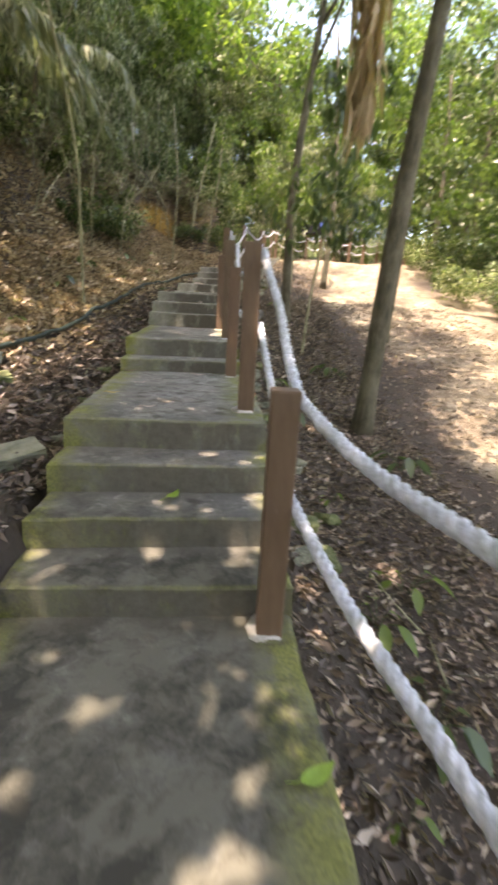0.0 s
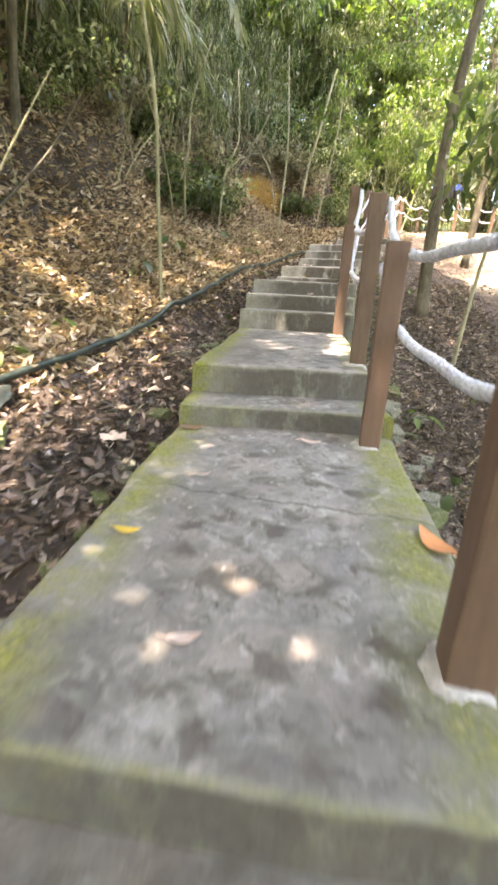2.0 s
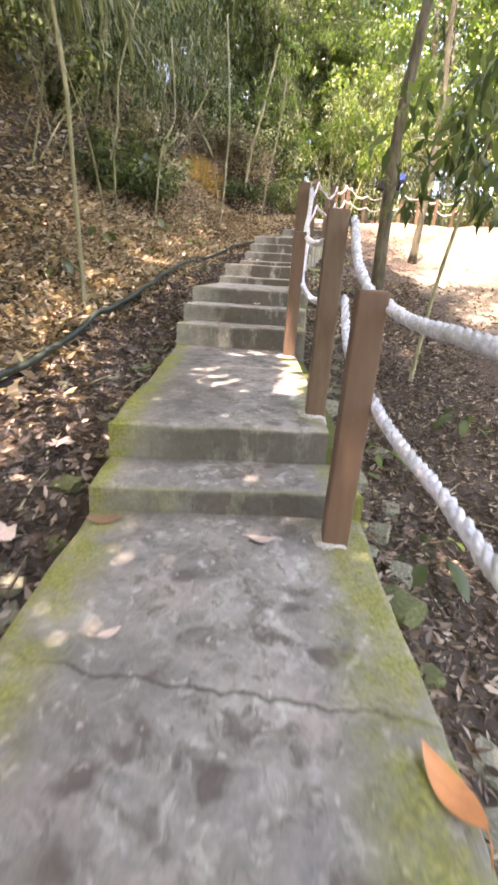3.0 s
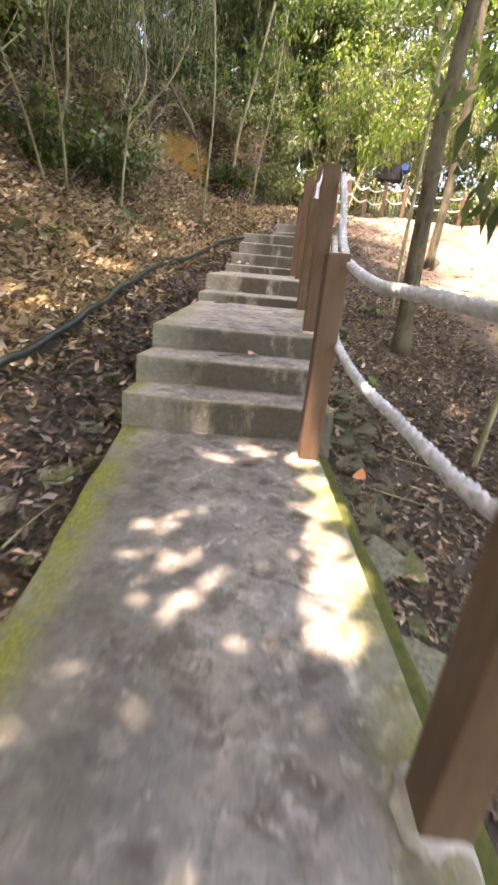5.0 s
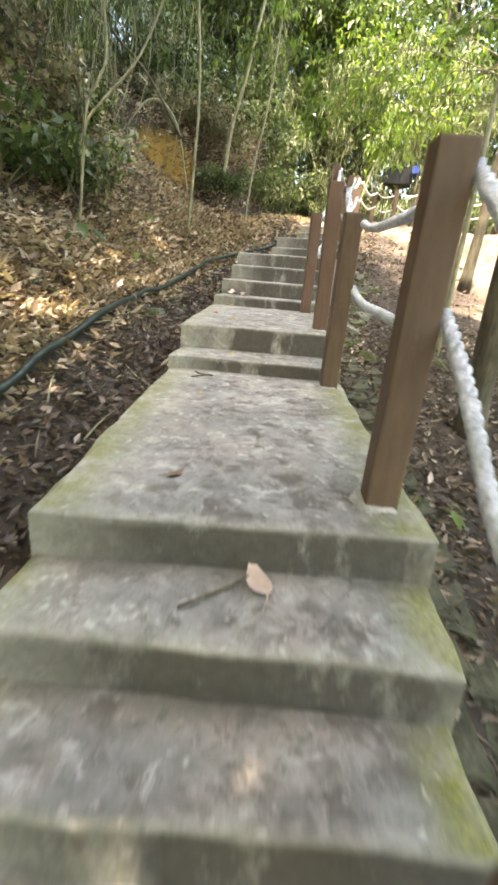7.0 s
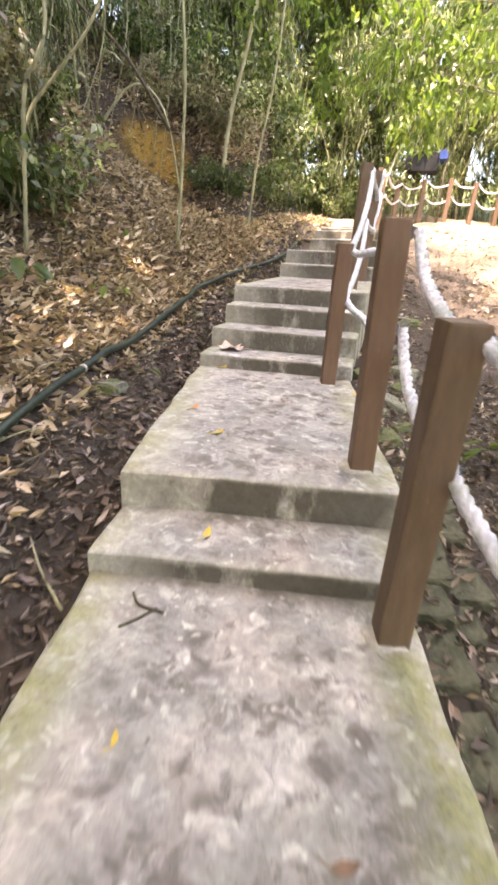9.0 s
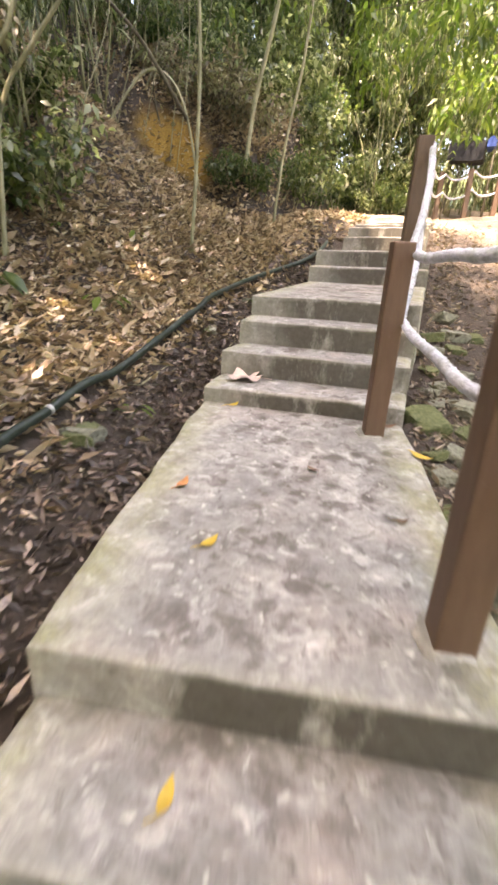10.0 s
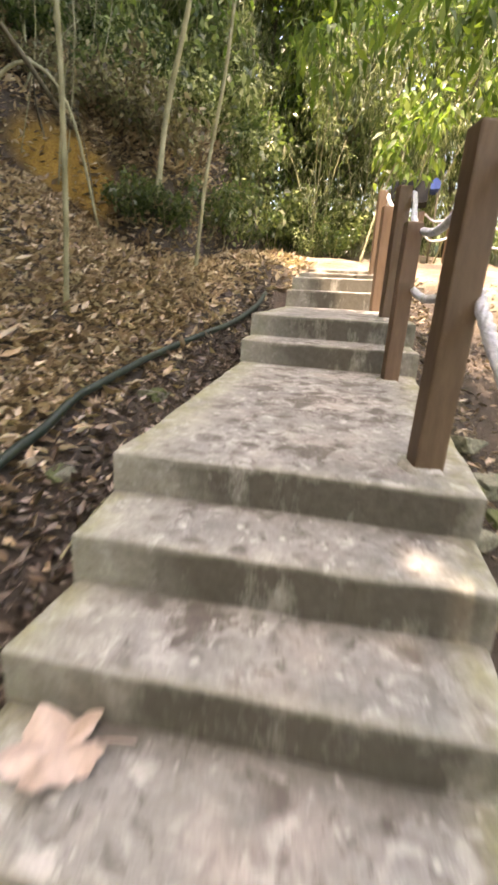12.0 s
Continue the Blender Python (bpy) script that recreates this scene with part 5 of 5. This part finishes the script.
def ground_twig(x, y, length, turn, label):
    dx, dy = math.cos(turn) * length / 2, math.sin(turn) * length / 2
    bend = 0.12 * length
    pts = [(x - dx, y - dy), (x - dy * bend, y + dx * bend), (x + dx, y + dy)]
    line = spline([(a, b, ground_z(a, b) + 0.045) for a, b in pts], 5)
    tagged(new("twig", tube("twig", line, list(np.linspace(0.008, 0.003, len(line))), PALE_BARK if length > 0.35 else BARK, 6)), label, "twig", "twigs on the ground")


r = np.random.default_rng(515)
ground_twig(1.42, -0.35, 0.34, 0.05, "bare dry stick lying among dead leaves")
for k in range(26):
    y = r.uniform(0.5, 12)
    x = float(np.interp(y, XL_Y, XL)) - r.uniform(0.2, 0.95)
    ground_twig(x, y, r.uniform(0.2, 0.5), r.uniform(0.6, 2.4), "thin dry twig lying in the earth gutter")
for k in range(22):
    y = r.uniform(-1, 10)
    x = float(np.interp(y, XR_Y, XR)) + r.uniform(0.35, 1.8)
    ground_twig(x, y, r.uniform(0.2, 0.5), r.uniform(0, 3.1), "thin dry twig lying among dead leaves")

# ---- dead frond hanging beside the first tree ----
r = np.random.default_rng(61)
FROND = Vector((1.75, 4.1, 4.9))
frond = tagged(new("dead_frond", tube("dead_frond", spline([FROND + Vector((0.05, 0, 1.6)), FROND + Vector((0.02, 0, 0.7)), FROND, FROND + Vector((-0.05, 0, -0.9))], 5), [0.09, 0.085, 0.08, 0.075, 0.07, 0.07, 0.065, 0.06, 0.055, 0.05, 0.045, 0.04, 0.035, 0.03, 0.025, 0.02], PALE_BARK, 9)),
               "withered brown frond hanging down in shreds", "dead frond")
n = 420
up = r.uniform(-1.0, 0.9, n)
pl = np.stack([FROND.x + r.normal(0, 0.07, n), FROND.y + r.normal(0, 0.07, n), FROND.z + up], 1)
part("fibre", leaves_mesh("fibre", pl, r.uniform(0.3, 0.7, n), r.uniform(0, 6.28, n), r.normal(1.42, 0.12, n), r.uniform(-1, 1, n), DRY, LANCE_V), frond)

# ---- leaning dead sticks and vines on the bank ----
r = np.random.default_rng(17)
for k in range(60):
    y = r.uniform(2, 22)
    d = r.uniform(1.6, 3.6)
    x = np.interp(y, HOSE_Y, HOSE_X) - d
    z = ground_z(x, y)
    l = r.uniform(0.9, 2.8)
    a = r.uniform(-0.9, 0.9)
    tip = Vector((x + math.sin(a) * l * 0.4 + 0.2, y + r.normal(0, 0.45) * l, z + l * 0.75))
    pts = spline([(x, y, z - 0.08), Vector((x, y, z)).lerp(tip, 0.5) + Vector((r.normal(0, 0.08), r.normal(0, 0.08), r.normal(0, 0.08))), tip], 5)
    tagged(new("dead_stick", tube("dead_stick", pts, list(np.linspace(r.uniform(0.010, 0.024), 0.005, len(pts))), PALE_BARK if k % 3 else BARK, 6)), "bare dead stick leaning on the bank", "stick", "sticks on the bank")
for k in range(26):
    y = r.uniform(9, 21)
    x = np.interp(y, HOSE_Y, HOSE_X) - r.uniform(2.2, 3.6)
    z = ground_z(x, y)
    top = z + r.uniform(2.0, 3.6)
    sw = r.normal(0, 0.35)
    pts = spline([(x + 0.35, y, top), (x + 0.3 + sw * 0.4, y + sw, (top + z) / 2 + 0.2), (x + 0.05, y + sw * 0.3, z)], 6)
    tagged(new("vine", tube("vine", pts, 0.008, PALE_BARK, 5)), "thin pale vine hanging over the bank", "vine", "vines on the bank")
fallen = spline([(-2.7, 16.4, 5.2), (-3.1, 15.3, 5.9), (-3.5, 14.2, 6.2), (-4.0, 13.0, 6.7)], 6)
tagged(new("dead_branch", tube("dead_branch", fallen, list(np.linspace(0.03, 0.014, len(fallen))), BARK, 8)), "thin pale dead branch across the bank", "branch")

for pts, r0, r1, material, label in (
        ([(-3.5, 11.85, ground_z(-3.5, 11.85) - 0.1), (-3.1, 11.8, 4.17), (-2.72, 11.75, 4.55), (-2.3, 11.7, 4.95), (-1.9, 11.6, 5.6)], 0.022, 0.012, PALE_BARK, "pale crooked branch leaning out from the bank"),
        ([(-3.2, 11.6, ground_z(-3.2, 11.6) - 0.1), (-3.0, 11.6, 4.3), (-2.84, 11.6, 4.6), (-2.7, 11.6, 5.0), (-2.75, 11.5, 6.2)], 0.024, 0.016, PALE_BARK, "pale curved stem rising from the bank"),
        ([(-4.3, 16.7, ground_z(-4.3, 16.7) + 0.3), (-3.5, 16.8, 6.0), (-2.9, 16.85, 5.6), (-2.6, 17.0, ground_z(-2.6, 17.0) - 0.05)], 0.03, 0.02, PALE_BARK, "pale dead branch lying over the clay bank"),
        ([(-3.9, 10.4, ground_z(-3.9, 10.4) - 0.1), (-3.5, 10.3, 4.3), (-3.4, 10.3, 5.2), (-2.9, 10.2, 6.3)], 0.03, 0.012, PALE_BARK, "pale crooked branch leaning out from the bank")):
    line = spline(pts, 6)
    tagged(new("dead_branch", tube("dead_branch", line, list(np.linspace(r0, r1, len(line))), material, 8)), label, "branch", "branches on the bank")


# ---- covered stall on the open ground ----
def tarp_stall(x, y):
    z = ground_z(x, y) - 0.03
    root = tagged(new("stall"), "dark stall with blue tarpaulin beyond the rope fence", "stall")
    root.matrix_basis = pose(x, y, z, 0, 0, -20) @ Matrix.Diagonal((0.75, 0.75, 0.95, 1))
    dark = simple_material("dark_tarpaulin", (0.006, 0.007, 0.009), (0.018, 0.02, 0.024), 8.0, 0.95, 0.4, 0.03)
    blue = simple_material("blue_tarpaulin", (0.012, 0.035, 0.16), (0.03, 0.08, 0.30), 8.0, 0.6, 0.4, 0.03)
    for px, py in ((-0.75, -0.4), (0.75, -0.4), (-0.75, 0.4), (0.75, 0.4)):
        part("pole", tube("pole", [(px, py, 0), (px, py, 1.0), (px, py, 2.15)], 0.03, BARK, 8), root)
    for name, material, x0, x1, z0, z1 in (("dark_cover", dark, -0.85, 0.42, 1.62, 2.2), ("blue_cover", blue, 0.46, 0.78, 1.95, 2.2)):
        bm = bmesh.new()
        bmesh.ops.create_cube(bm, size=1.0)
        bmesh.ops.subdivide_edges(bm, edges=list(bm.edges), cuts=6, use_grid_fill=True)
        for v in bm.verts:
            q = Vector(((v.co.x + 0.5) * (x1 - x0) + x0, v.co.y * 1.0, (v.co.z + 0.5) * (z1 - z0) + z0))
            q.z -= 0.1 * (v.co.z + 0.5) * (1 - math.cos(3.1 * v.co.x)) + 0.03 * noise.noise(q * 4)
            v.co = q
        part(name, bm_mesh(name, bm, material), root, name.split("_")[0] + " tarpaulin sheet")


tarp_stall(4.05, 23.2)


# ---- palm on the bank ----
def palm(x, y, tall, fronds, seed):
    r = np.random.default_rng(seed)
    z = ground_z(x, y)
    head = Vector((x + 0.35, y - 0.1, z + tall))
    root = tagged(new("palm", trunk_mesh([(x, y, z - 0.1), (x + 0.1, y, z + tall * 0.5), tuple(head)], 0.07, 0.05, BARK, 10)), "wild palm with long arching pale green fronds", "palm", "palms on the bank")
    for k in range(fronds):
        a = 2 * math.pi * k / fronds + r.normal(0, 0.2)
        l = r.uniform(1.5, 2.3)
        out = Vector((math.cos(a), math.sin(a), 0))
        pts = spline([head, head + out * l * 0.4 + Vector((0, 0, 0.42)), head + out * l * 0.8 + Vector((0, 0, 0.2)), head + out * l + Vector((0, 0, -0.55))], 8)
        rib = part("frond", tube("frond", pts, list(np.linspace(0.014, 0.003, len(pts))), PALE_BARK, 6), root)
        at, ang, pit = [], [], []
        for i in range(3, len(pts)):
            for s2 in (-1, 1):
                for q in (0.0, 0.5):
                    p = pts[i - 1].lerp(pts[i], q)
                    at.append(tuple(p))
                    ang.append(a + s2 * r.uniform(0.6, 1.1))
                    pit.append(r.uniform(0.5, 1.1))
        n = len(at)
        part("foliage", leaves_mesh("foliage", np.array(at), r.uniform(0.35, 0.6, n), np.array(ang), np.array(pit), r.normal(0, 0.4, n), LEAF_PALM, LANCE_V), rib)


for (x, y), tall, fronds, seed in zip(PALMS, (2.1, 2.8, 1.8), (10, 8, 7), (3, 4, 5)):
    palm(x, y, tall, fronds, seed)


# ---- small plants on the slopes ----
def ground_plant(seed, leaves, size, material, label):
    r = np.random.default_rng(seed)
    root = tagged(new("seedling"), label, "plant", "small plants on the slopes")
    for k in range(leaves):
        a = 2 * math.pi * k / leaves + r.normal(0, 0.3)
        l = size * r.uniform(0.7, 1.2)
        tip = Vector((math.cos(a) * l * 0.8, math.sin(a) * l * 0.8, l * r.uniform(0.5, 1.0)))
        stem = part("stem", tube("stem", [(0, 0, -0.03), tuple(tip * 0.5 + Vector((0, 0, 0.02))), tuple(tip)], 0.003, LEAF_DARK, 5), root)
        verts, faces, n = [], [], 7
        out = Vector((math.cos(a), math.sin(a), -0.35)).normalized()
        side = out.cross(Vector((0, 0, 1))).normalized()
        for i in range(n):
            t = i / (n - 1)
            w = 0.23 * l * math.sin(math.pi * (0.06 + 0.92 * t)) ** 0.9
            p = tip + out * (t * l * 0.9) - Vector((0, 0, 0.35 * l * t * t))
            verts += [tuple(p - side * w + Vector((0, 0, 0.2 * w))), tuple(p), tuple(p + side * w + Vector((0, 0, 0.2 * w)))]
        for i in range(n - 1):
            for q in range(2):
                b = i * 3 + q
                faces.append((b, b + 1, b + 4, b + 3))
        part("leaf", mesh_from("leaf", verts, faces, material, True), stem)
    return root


r = np.random.default_rng(303)
plants = [ground_plant(1, 6, 0.17, LEAF_LIGHT, "small broad-leaved green seedling among dead leaves"), ground_plant(2, 8, 0.22, LEAF_DARK, "dark green seedling among dead leaves"), ground_plant(3, 5, 0.13, LEAF_LIGHT, "low bright green seedling among dead leaves")]
spots = [(1.35, 0.25), (1.55, -0.25), (1.2, -0.75), (1.7, 0.7), (1.05, 3.3), (1.3, 1.6), (0.85, 4.4), (2.3, 2.6), (-1.55, 10.3), (-2.75, 4.2), (-2.9, 6.4), (-2.6, 9.1), (-2.4, 11.9), (-3.1, 8.2), (-2.7, 13.6), (-2.5, 3.0), (1.9, 5.2), (0.75, 7.1), (1.3, 9.6), (-2.95, 11.0), (-3.2, 12.6)]
for k, (x, y) in enumerate(spots):
    m = pose(x, y, ground_z(x, y), 0, 0, r.uniform(0, 360)) @ Matrix.Scale(r.uniform(0.75, 1.2), 4)
    if k < 3:
        plants[k].matrix_basis = m
    else:
        copy_thing(plants[k % 3], m).scale = m.to_scale()
